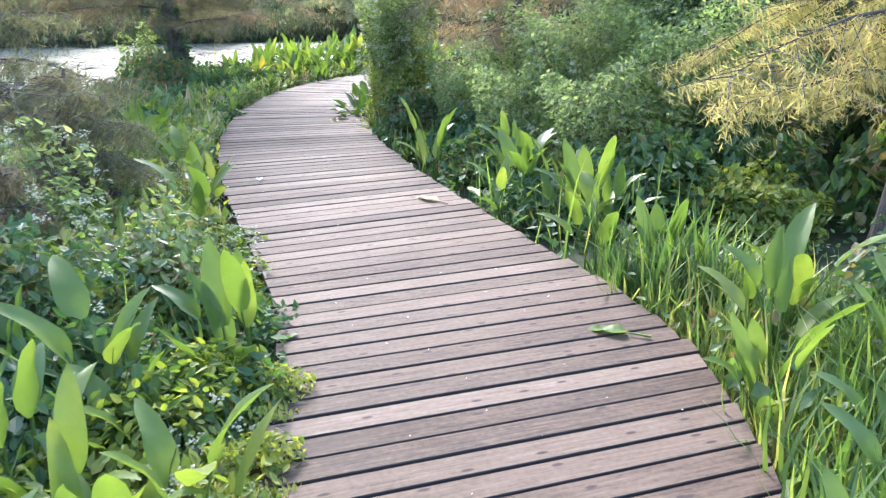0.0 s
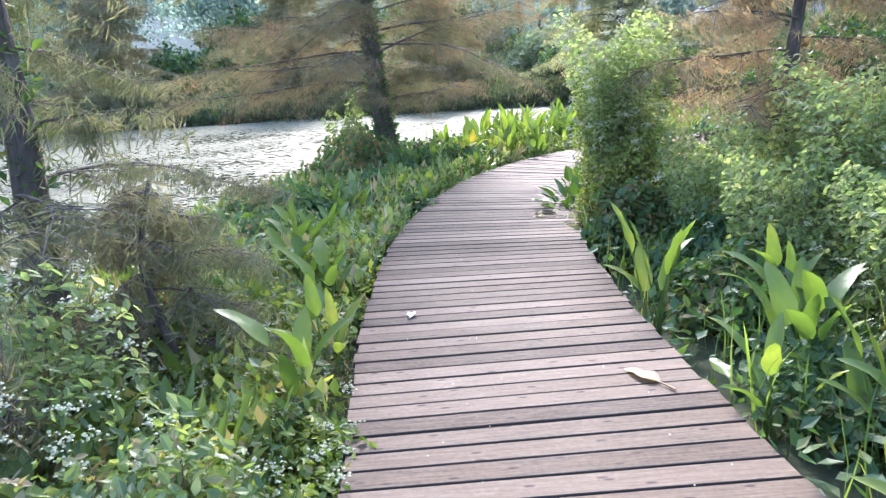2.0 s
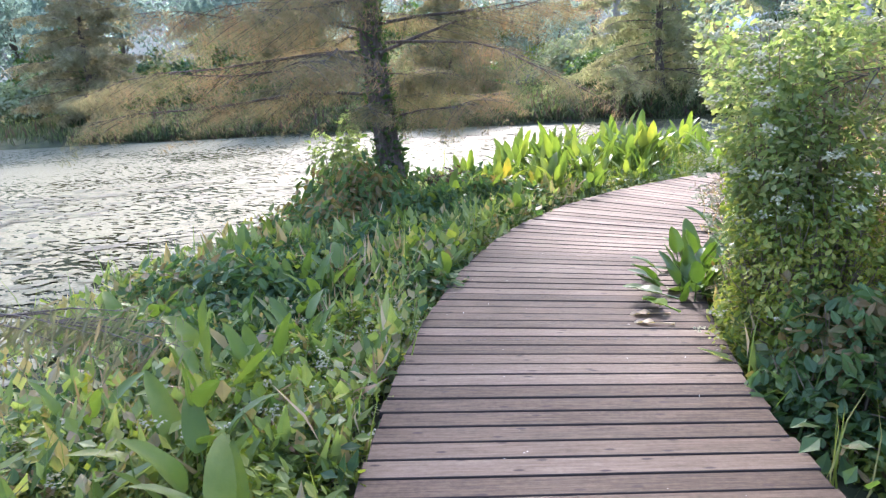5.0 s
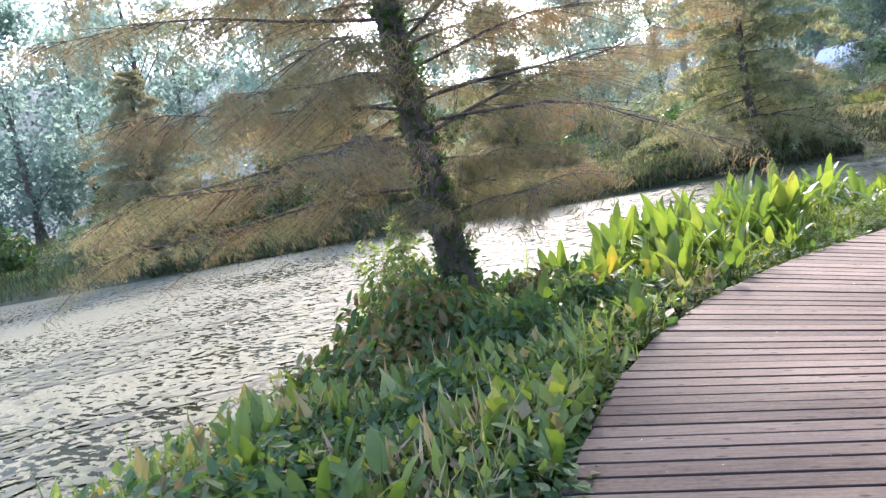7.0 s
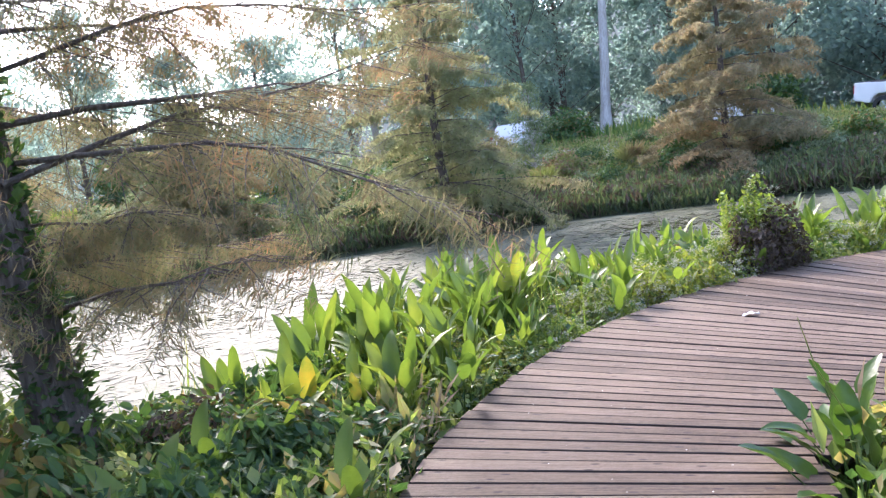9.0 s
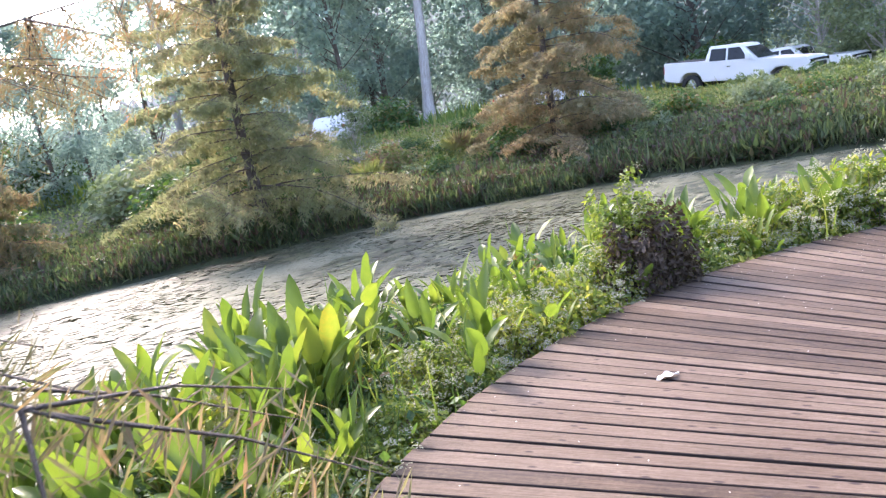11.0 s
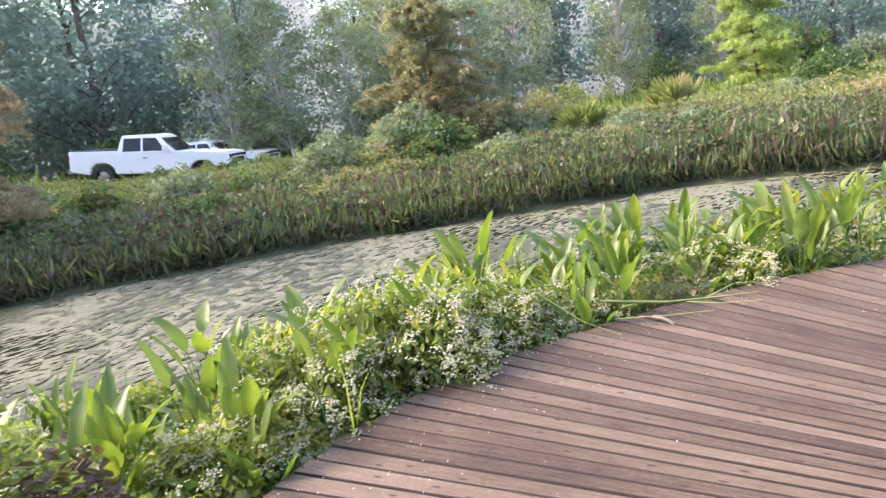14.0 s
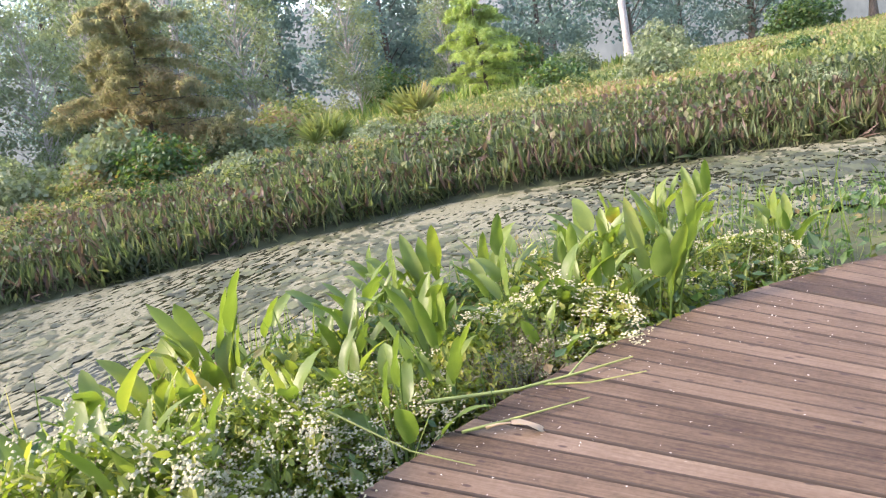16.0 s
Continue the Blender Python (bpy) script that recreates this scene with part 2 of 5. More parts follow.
def deck_material():
    """Weathered brown deck board: grain along x, worn grey-mauve film, dark damp ends and knots."""
    m, n, l, b = material("weathered_deck_board")
    tex = n.new("ShaderNodeTexCoord")
    info = n.new("ShaderNodeObjectInfo")
    add = n.new("ShaderNodeVectorMath"); add.operation = "MULTIPLY_ADD"
    comb = n.new("ShaderNodeCombineXYZ")
    for i in range(3):
        l.new(info.outputs["Random"], comb.inputs[i])
    l.new(comb.outputs[0], add.inputs[0]); add.inputs[1].default_value = (37, 61, 13); l.new(tex.outputs["Object"], add.inputs[2])
    mp = n.new("ShaderNodeMapping"); mp.inputs["Scale"].default_value = (0.9, 14, 14)
    l.new(add.outputs[0], mp.inputs["Vector"])
    grain = noise_node(n, l, 5.5, 7.0, mp.outputs[0], 0.65)
    mp2 = n.new("ShaderNodeMapping"); mp2.inputs["Scale"].default_value = (1, 3, 1)
    l.new(add.outputs[0], mp2.inputs["Vector"])
    wear = noise_node(n, l, 2.2, 4.0, mp2.outputs[0])
    vor = n.new("ShaderNodeTexVoronoi"); vor.voronoi_dimensions = "2D"; vor.inputs["Scale"].default_value = 5.2
    mp3 = n.new("ShaderNodeMapping"); mp3.inputs["Scale"].default_value = (0.55, 1.5, 1)
    l.new(add.outputs[0], mp3.inputs["Vector"]); l.new(mp3.outputs[0], vor.inputs["Vector"])
    knot = ramp(n, [(0.0, (1, 1, 1)), (0.05, (0.85, 0.85, 0.85)), (0.085, (0, 0, 0))])
    l.new(vor.outputs["Distance"], knot.inputs[0])
    s = n.new("ShaderNodeMath"); s.operation = "MULTIPLY_ADD"; s.inputs[1].default_value = 0.36
    l.new(grain.outputs["Fac"], s.inputs[0])
    k = n.new("ShaderNodeMath"); k.operation = "MULTIPLY_ADD"; k.inputs[1].default_value = 0.18
    l.new(wear.outputs["Fac"], k.inputs[0])
    o = n.new("ShaderNodeMath"); o.operation = "MULTIPLY_ADD"; o.inputs[1].default_value = 0.17; o.inputs[2].default_value = 0.13
    l.new(info.outputs["Random"], o.inputs[0]); l.new(o.outputs[0], k.inputs[2]); l.new(k.outputs[0], s.inputs[2])
    # damp and trodden patches that run over several boards, and small bleached scuffs
    geo = n.new("ShaderNodeNewGeometry")
    damp = noise_node(n, l, 0.75, 3.0, geo.outputs["Position"])
    scuff = noise_node(n, l, 38.0, 5.0, geo.outputs["Position"])
    d1 = n.new("ShaderNodeMath"); d1.operation = "MULTIPLY_ADD"; d1.inputs[1].default_value = 0.22
    l.new(damp.outputs["Fac"], d1.inputs[0]); l.new(s.outputs[0], d1.inputs[2])
    d2 = n.new("ShaderNodeMath"); d2.operation = "MULTIPLY_ADD"; d2.inputs[1].default_value = 0.17
    l.new(scuff.outputs["Fac"], d2.inputs[0]); l.new(d1.outputs[0], d2.inputs[2])
    r = ramp(n, [(0.50, (0.022, 0.013, 0.009)), (0.61, (0.062, 0.041, 0.027)), (0.69, (0.103, 0.071, 0.048)), (0.78, (0.142, 0.102, 0.073)), (0.92, (0.24, 0.19, 0.145))])
    l.new(d2.outputs[0], r.inputs[0])
    mx = n.new("ShaderNodeMix"); mx.data_type = "RGBA"; mx.blend_type = "MIX"
    l.new(knot.outputs[0], mx.inputs[0]); l.new(r.outputs[0], mx.inputs[6]); mx.inputs[7].default_value = (0.035, 0.022, 0.02, 1)
    l.new(mx.outputs[2], b.inputs["Base Color"])
    rr = n.new("ShaderNodeMapRange"); rr.inputs["To Min"].default_value = 0.55; rr.inputs["To Max"].default_value = 0.85
    l.new(wear.outputs["Fac"], rr.inputs["Value"]); l.new(rr.outputs[0], b.inputs["Roughness"])
    b.inputs["Specular IOR Level"].default_value = 0.2
    bp = n.new("ShaderNodeBump"); bp.inputs["Strength"].default_value = 0.7; bp.inputs["Distance"].default_value = 0.004
    l.new(grain.outputs["Fac"], bp.inputs["Height"]); l.new(bp.outputs[0], b.inputs["Normal"])
    return m


M_DECK = deck_material()
# near-black board edges: the shade of the gaps is put into the colour
M_EDGE = plain_material("gap_shade_edge", [(0.3, (0.018, 0.014, 0.012)), (0.7, (0.045, 0.034, 0.029))], 12, 0.95, 0.4, 0, (0.5, 5, 5))
M_BEAM = plain_material("dark_timber", [(0.3, (0.03, 0.025, 0.022)), (0.7, (0.08, 0.065, 0.055))], 6, 0.9, 0.5, 0, (0.5, 5, 5))


def water_material():
    """Still pond water under a broken pale-green film of duckweed, with dark open cracks."""
    m, n, l, b = material("duckweed_water")
    geo = n.new("ShaderNodeNewGeometry")
    mp = n.new("ShaderNodeMapping"); mp.inputs["Rotation"].default_value = (0, 0, 0.5); mp.inputs["Scale"].default_value = (1.0, 2.2, 1)
    l.new(geo.outputs["Position"], mp.inputs["Vector"])
    big = noise_node(n, l, 0.22, 3.0, geo.outputs["Position"])
    mid = noise_node(n, l, 5.2, 2.5, mp.outputs[0], 0.55)
    fine = noise_node(n, l, 24.0, 3.0, geo.outputs["Position"])
    s = n.new("ShaderNodeMath"); s.operation = "MULTIPLY_ADD"; s.inputs[1].default_value = 0.75
    l.new(big.outputs["Fac"], s.inputs[0]); l.new(mid.outputs["Fac"], s.inputs[2])
    film = ramp(n, [(0.78, (0, 0, 0)), (0.815, (1, 1, 1))])
    l.new(s.outputs[0], film.inputs[0])
    col = ramp(n, [(0.3, (0.098, 0.099, 0.062)), (0.5, (0.148, 0.147, 0.097)), (0.7, (0.205, 0.203, 0.147))])
    l.new(fine.outputs["Fac"], col.inputs[0])
    mx = n.new("ShaderNodeMix"); mx.data_type = "RGBA"
    l.new(film.outputs[0], mx.inputs[0]); mx.inputs[6].default_value = (0.018, 0.02, 0.012, 1); l.new(col.outputs[0], mx.inputs[7])
    l.new(mx.outputs[2], b.inputs["Base Color"])
    rr = n.new("ShaderNodeMapRange"); rr.inputs["To Min"].default_value = 0.05; rr.inputs["To Max"].default_value = 0.6
    l.new(film.outputs[0], rr.inputs["Value"]); l.new(rr.outputs[0], b.inputs["Roughness"])
    b.inputs["IOR"].default_value = 1.33
    b.inputs["Specular IOR Level"].default_value = 0.08
    bp = n.new("ShaderNodeBump"); bp.inputs["Strength"].default_value = 0.15; bp.inputs["Distance"].default_value = 0.02
    l.new(fine.outputs["Fac"], bp.inputs["Height"]); l.new(bp.outputs[0], b.inputs["Normal"])
    return m


M_WATER = water_material()

# ---------------------------------------------------------------- mesh tools
rng = np.random.default_rng(7)


def mesh_of(name, verts, faces, mat, smooth=False):
    verts, faces = np.asarray(verts, dtype=np.float32), np.asarray(faces, dtype=np.int32)
    me = bpy.data.meshes.new(name)
    k = faces.shape[1]
    me.vertices.add(len(verts)); me.vertices.foreach_set("co", verts.ravel())
    me.loops.add(faces.size); me.loops.foreach_set("vertex_index", faces.ravel())
    me.polygons.add(len(faces)); me.polygons.foreach_set("loop_start", np.arange(0, faces.size, k, dtype=np.int32))
    me.polygons.foreach_set("use_smooth", np.full(len(faces), smooth, dtype=bool))
    me.materials.append(mat)
    me.update(calc_edges=True)
    return me


def part(name, data, mat=None, parent=None, label="", at=None):
    """One mesh object, from a bmesh or a finished mesh, under a thing or a part."""
    if isinstance(data, bmesh.types.BMesh):
        me = bpy.data.meshes.new(name)
        data.to_mesh(me); data.free()
        me.materials.append(mat)
    else:
        me = data
    ob = new(name, me)
    if parent is not None:
        ob.parent = parent
    if at is not None:
        ob.matrix_basis = at
    return tagged(ob, label)


def thing(name, label, category, group="", kind="", at=None):
    ob = new(name)
    ob.empty_display_size = 0.1
    if at is not None:
        ob.matrix_basis = at
    return tagged(ob, label, category, group, kind)


def turns(yaw, tilt, roll):
    """Rotation matrices, arrays of angles in radians: roll about z, then tilt about x, then yaw about z."""
    cz, sz, cx, sx, cr, sr = np.cos(yaw), np.sin(yaw), np.cos(tilt), np.sin(tilt), np.cos(roll), np.sin(roll)
    o, i = np.zeros_like(cz), np.ones_like(cz)
    Z = np.stack([np.stack([cz, -sz, o], -1), np.stack([sz, cz, o], -1), np.stack([o, o, i], -1)], -2)
    X = np.stack([np.stack([i, o, o], -1), np.stack([o, cx, -sx], -1), np.stack([o, sx, cx], -1)], -2)
    R = np.stack([np.stack([cr, -sr, o], -1), np.stack([sr, cr, o], -1), np.stack([o, o, i], -1)], -2)
    return Z @ X @ R


def strew(proto, places, mats, sizes):
    """Many copies of one small shape as one vertex and face array."""
    pv, pf = proto
    sizes = np.asarray(sizes)
    if sizes.ndim == 1:
        sizes = np.stack([sizes] * 3, -1)
    v = np.einsum("nij,nkj->nki", mats, pv[None] * sizes[:, None, :]) + places[:, None, :]
    f = pf[None] + (np.arange(len(places)) * len(pv))[:, None, None]
    return v.reshape(-1, 3), f.reshape(-1, pf.shape[1])


def merged(*sets):
    vs, fs, n = [], [], 0
    for v, f in sets:
        vs.append(v); fs.append(f + n); n += len(v)
    return np.concatenate(vs), np.concatenate(fs)


# a small folded leaf, 1 long, grows along +z
SMALL_LEAF = (np.array([(0, 0, 0), (-0.33, 0.07, 0.42), (0, -0.03, 0.5), (0.33, 0.07, 0.42), (0, 0.05, 1.0)]),
              np.array([(0, 1, 2), (0, 2, 3), (1, 4, 2), (2, 4, 3)])[:, [0, 1, 2]])
SPRAY = (np.array([(0, 0, 0), (0.06, 0.06, 0.45), (0, 0.16, 1.0), (-0.06, 0.05, 0.4)]), np.array([(0, 1, 2, 3)]))
KITE = (np.array([(0, 0, 0), (0.5, 0.08, 0.45), (0, 0.35, 1.0), (-0.5, 0.08, 0.45)]), np.array([(0, 1, 2, 3)]))
LEAF_QUAD = (np.array([(0, 0, 0), (-0.34, 0.08, 0.5), (0, 0.03, 1.0), (0.34, 0.08, 0.5)]), np.array([(0, 1, 2, 3)]))
BLADE = (np.array([(-0.5, 0, 0), (0.5, 0, 0), (0.45, 0.06, 0.4), (-0.45, 0.06, 0.4), (0.3, 0.22, 0.75), (-0.3, 0.22, 0.75), (0.03, 0.45, 1.0), (-0.03, 0.45, 1.0)]),
         np.array([(0, 1, 2, 3), (3, 2, 4, 5), (5, 4, 6, 7)]))


def lance_leaf(length, width, bend, fold=0.25, rows=7, stalk=0.4, lean=0.15, cup=0.0):
    """One upright lance-shaped leaf on a round stalk; the stalk's foot is the origin."""
    v, f = [], []
    p, ang = np.array([0.0, 0.0, 0.0]), lean
    ring = 5
    steps = 4
    for i in range(steps + 1):
        for j in range(ring):
            a = 2 * math.pi * j / ring
            r = 0.008 - 0.004 * i / steps
            v.append((r * math.cos(a), p[1] + r * math.sin(a), p[2]))
        if i < steps:
            p = p + np.array([0, math.sin(ang), math.cos(ang)]) * stalk / steps
            ang += bend * 0.12
    for i in range(steps):
        for j in range(ring):
            f.append((i * ring + j, i * ring + (j + 1) % ring, (i + 1) * ring + (j + 1) % ring, (i + 1) * ring + j))
    base = len(v)
    for i in range(rows + 1):
        u = i / rows
        w = width * 0.5 * (math.sin(math.pi * min(1.0, 0.10 + 0.9 * u ** 0.8)) ** 0.75 if u < 1 else 0.03)
        w *= 1 + 0.06 * math.sin(9 * u)
        up = np.array([0, math.cos(ang), -math.sin(ang)])
        for side, lift in ((-1, fold), (-0.55, fold * 0.42), (0, 0), (0.55, fold * 0.42), (1, fold)):
            q = p + up * (-lift * w)
            v.append((side * w, q[1] + 0.006 * math.sin(11 * u + side * 2), q[2]))
        p = p + np.array([0, math.sin(ang), math.cos(ang)]) * length / rows
        ang += bend / rows
    for i in range(rows):
        for j in range(4):
            a = base + i * 5 + j
            f.append((a, a + 1, a + 6, a + 5))
    return np.array(v), np.array(f)


def tube(points, radii, ring=7, wobble=0.0, seed=0):
    """A bent, tapered round rod as vertices and faces, closed by its taper."""
    pts = np.array(points, dtype=float)
    g = np.random.default_rng(seed)
    v, f = [], []
    for i, p in enumerate(pts):
        d = pts[min(i + 1, len(pts) - 1)] - pts[max(i - 1, 0)]
        d /= np.linalg.norm(d) + 1e-9
        side = np.cross(d, (0.3, 0.9, 0.1) if abs(d[2]) > 0.8 else (0, 0, 1.0))
        side /= np.linalg.norm(side)
        up = np.cross(side, d)
        for j in range(ring):
            a = 2 * math.pi * j / ring
            r = radii[i] * (1 + wobble * g.uniform(-1, 1))
            v.append(p + r * (math.cos(a) * side + math.sin(a) * up))
    for i in range(len(pts) - 1):
        for j in range(ring):
            f.append((i * ring + j, i * ring + (j + 1) % ring, (i + 1) * ring + (j + 1) % ring, (i + 1) * ring + j))
    return np.array(v), np.array(f)


# ---------------------------------------------------------------- plan
def smooth_line(points, step=0.05):
    """A Catmull-Rom line through the points, resampled evenly."""
    p = np.array(points, dtype=float)
    p = np.concatenate([[2 * p[0] - p[1]], p, [2 * p[-1] - p[-2]]])
    out = []
    for i in range(1, len(p) - 2):
        for u in np.linspace(0, 1, 24, endpoint=False):
            a, b, c, d = p[i - 1], p[i], p[i + 1], p[i + 2]
            out.append(0.5 * (2 * b + (c - a) * u + (2 * a - 5 * b + 4 * c - d) * u * u + (3 * b - a - 3 * c + d) * u ** 3))
    out = np.array(out)
    s = np.concatenate([[0], np.cumsum(np.linalg.norm(np.diff(out, axis=0), axis=1))])
    q = np.arange(0, s[-1], step)
    return np.stack([np.interp(q, s, out[:, 0]), np.interp(q, s, out[:, 1])], -1), q


LEFT_EDGE, LEFT_S = smooth_line([(1.25, -5.0), (1.22, -2.5), (1.18, 0.0), (1.02, 1.9), (0.62, 3.1), (-0.10, 4.28), (-1.0, 5.62), (-1.98, 7.35), (-2.62, 8.85), (-3.02, 10.2), (-3.22, 11.5),
                                 (-3.18, 12.7), (-2.93, 13.8), (-2.5, 14.8), (-1.9, 15.7), (-1.1, 16.5), (-0.15, 17.1), (0.85, 17.48), (1.95, 17.6), (3.0, 17.35), (3.95, 16.95), (4.78, 16.45), (5.4, 15.85), (5.95, 15.1), (6.35, 14.1), (6.5, 12.9)])
_t = np.gradient(LEFT_EDGE, axis=0)
_t /= np.linalg.norm(_t, axis=1)[:, None]
_k = np.ones(31) / 31
_t = np.stack([np.convolve(np.pad(_t[:, i], 15, mode="edge"), _k, mode="valid") for i in (0, 1)], -1)
_t /= np.linalg.norm(_t, axis=1)[:, None]
_a = np.arctan2(-_t[:, 0], _t[:, 1])
_a = np.where(LEFT_S < 8.5, np.maximum(_a, radians(29)), _a)
_fan = np.radians(np.interp(LEFT_S, [16, 17, 18, 19.4, 21.3, 22.4, 24, 25.6, 27, 28, 29, 30, 32, 34], [13.7, 5, -5, -20, -36, -47.5, -63, -79.5, -94, -104, -114, -124, -146, -165]))
_a = np.where(LEFT_S > 16.5, _fan, _a)
_a = np.convolve(np.pad(_a, 20, mode="edge"), np.ones(41) / 41, mode="valid")
EDGE_RIGHT = np.stack([np.cos(_a), np.sin(_a)], -1)


def edge_at(s, off=0.0):
    """A point by the deck's outer edge: s metres along it, off metres in over the deck."""
    x, y = np.interp(s, LEFT_S, LEFT_EDGE[:, 0]), np.interp(s, LEFT_S, LEFT_EDGE[:, 1])
    nx, ny = np.interp(s, LEFT_S, EDGE_RIGHT[:, 0]), np.interp(s, LEFT_S, EDGE_RIGHT[:, 1])
    return np.stack([x + nx * off, y + ny * off], -1)


def deck_width(s):
    return np.interp(s, [0, 7.4, 9, 14, 18.6, 20.8, 40], [2.02, 2.02, 1.83, 1.8, 1.95, 2.95, 2.95])


DECK_RIGHT = np.stack([edge_at(s, deck_width(s)) for s in LEFT_S[::4]])

DECK_POLY = np.concatenate([LEFT_EDGE[::4], DECK_RIGHT[::-1]])

NEAR_SHORE = [(10.5, -20), (10.2, 0), (9.6, 8), (9.3, 13.5), (8.7, 16.2), (7.4, 18.2), (5.4, 19.5), (2.8, 20.3), (0.2, 20.2), (-2.0, 19.4), (-3.9, 17.9), (-5.0, 16.0), (-5.9, 13.8), (-6.2, 11), (-5.7, 8.4), (-4.4, 6.2), (-3.4, 4.4), (-2.9, 2.2), (-3.2, 0), (-3.5, -8), (-6, -20)]
FAR_SHORE = [(-70, -20), (-60, 4), (-45, 12.5), (-28.8, 19.5), (-16, 26), (-9, 28.5), (-3, 30.3), (2, 29), (7, 25.8), (11.7, 21), (13.3, 17), (13.6, 12), (13.9, 0), (14.5, -20)]
POND = np.array(NEAR_SHORE + FAR_SHORE, dtype=float)
FAR = np.array(FAR_SHORE, dtype=float)


def line_distance(p, line, closed=False):
    a = line
    b = np.roll(line, -1, axis=0) if closed else line[1:]
    a = a if closed else line[:-1]
    best = np.full(len(p), 1e9)
    for s, e in zip(a, b):
        d = e - s
        u = np.clip(((p - s) @ d) / (d @ d), 0, 1)
        best = np.minimum(best, np.linalg.norm(p - s - u[:, None] * d, axis=1))
    return best


def in_polygon(p, poly):
    inside = np.zeros(len(p), dtype=bool)
    a, b = poly, np.roll(poly, -1, axis=0)
    for (x0, y0), (x1, y1) in zip(a, b):
        cut = ((y0 > p[:, 1]) != (y1 > p[:, 1])) & (p[:, 0] < (x1 - x0) * (p[:, 1] - y0) / (y1 - y0 + 1e-12) + x0)
        inside ^= cut
    return inside


FAR_LAND = np.concatenate([FAR, [(600, -20), (600, 900), (-600, 900), (-600, -20)]])
WATER_Z = -0.35


def wave(p, k, seed):
    return np.sin(p[:, 0] * k + seed) * np.cos(p[:, 1] * k * 0.83 + seed * 1.7) + 0.5 * np.sin(p[:, 0] * k * 2.1 - p[:, 1] * k * 1.7 + seed * 2.3)


def ground_z(p):
    p = np.atleast_2d(np.asarray(p, dtype=float))
    d = line_distance(p, POND, True)
    wet = in_polygon(p, POND)
    far = in_polygon(p, FAR_LAND) & ~wet
    near = WATER_Z + np.minimum(d, 1.2) * 0.07 + 0.025 * wave(p, 1.9, 1.0)
    df = d
    rise = np.interp(df, [0, 0.6, 3, 9, 14, 60, 400], [0, 0.18, 0.52, 0.9, 1.0, 1.05, 1.0])
    hill = np.interp(df, [6, 14, 30, 60, 300], [0, 1.0, 1.5, 2.2, 3.0]) * np.clip((13 - p[:, 0]) / 11, -0.15, 1.1)
    bank = WATER_Z + rise + hill + 0.06 * wave(p, 0.5, 2.0)
    z = np.where(far, bank, near)
    return np.where(wet, WATER_Z - 0.06 - np.minimum(d, 2) * 0.15, z)


# ---------------------------------------------------------------- ground and water
def uneven_grid():
    xs = np.concatenate([np.linspace(-600, -60, 10)[:-1], np.linspace(-60, -12, 33)[:-1], np.arange(-12, 16, 0.5), np.linspace(16, 60, 45), np.linspace(60, 600, 10)[1:]])
    ys = np.concatenate([np.linspace(-500, -30, 8)[:-1], np.linspace(-30, -5, 18)[:-1], np.arange(-5, 34, 0.5), np.linspace(34, 80, 40), np.linspace(80, 700, 10)[1:]])
    X, Y = np.meshgrid(xs, ys)
    p = np.stack([X.ravel(), Y.ravel()], -1)
    nx, ny = len(xs), len(ys)
    i = np.arange(nx * ny).reshape(ny, nx)
    f = np.stack([i[:-1, :-1], i[:-1, 1:], i[1:, 1:], i[1:, :-1]], -1).reshape(-1, 4)
    return np.column_stack([p, ground_z(p)]), f


gv, gf = uneven_grid()
tagged(part("ground", mesh_of("ground", gv, gf, M_SOIL, True)), "dark marshy soil under dense plants, rising beyond the pond", "ground", "", "structure")

bm = bmesh.new()
bm.faces.new([bm.verts.new((x, y, WATER_Z)) for x, y in POND])
bmesh.ops.triangulate(bm, faces=bm.faces[:])
tagged(part("water", bm, M_WATER), "still pond water covered by pale broken duckweed", "pond water", "", "structure")

# far treeline all round, beyond the woods, with distance haze painted as glowing colour
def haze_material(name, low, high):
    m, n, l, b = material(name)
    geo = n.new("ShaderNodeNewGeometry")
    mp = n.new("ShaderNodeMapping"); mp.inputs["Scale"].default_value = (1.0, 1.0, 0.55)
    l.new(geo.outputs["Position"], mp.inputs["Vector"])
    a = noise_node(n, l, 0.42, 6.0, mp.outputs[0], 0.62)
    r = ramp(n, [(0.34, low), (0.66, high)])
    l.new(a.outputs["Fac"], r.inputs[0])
    # emission stands in for light scattered by the haze
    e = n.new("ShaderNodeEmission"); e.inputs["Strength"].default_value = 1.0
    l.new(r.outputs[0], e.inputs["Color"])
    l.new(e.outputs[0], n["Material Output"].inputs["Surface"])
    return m


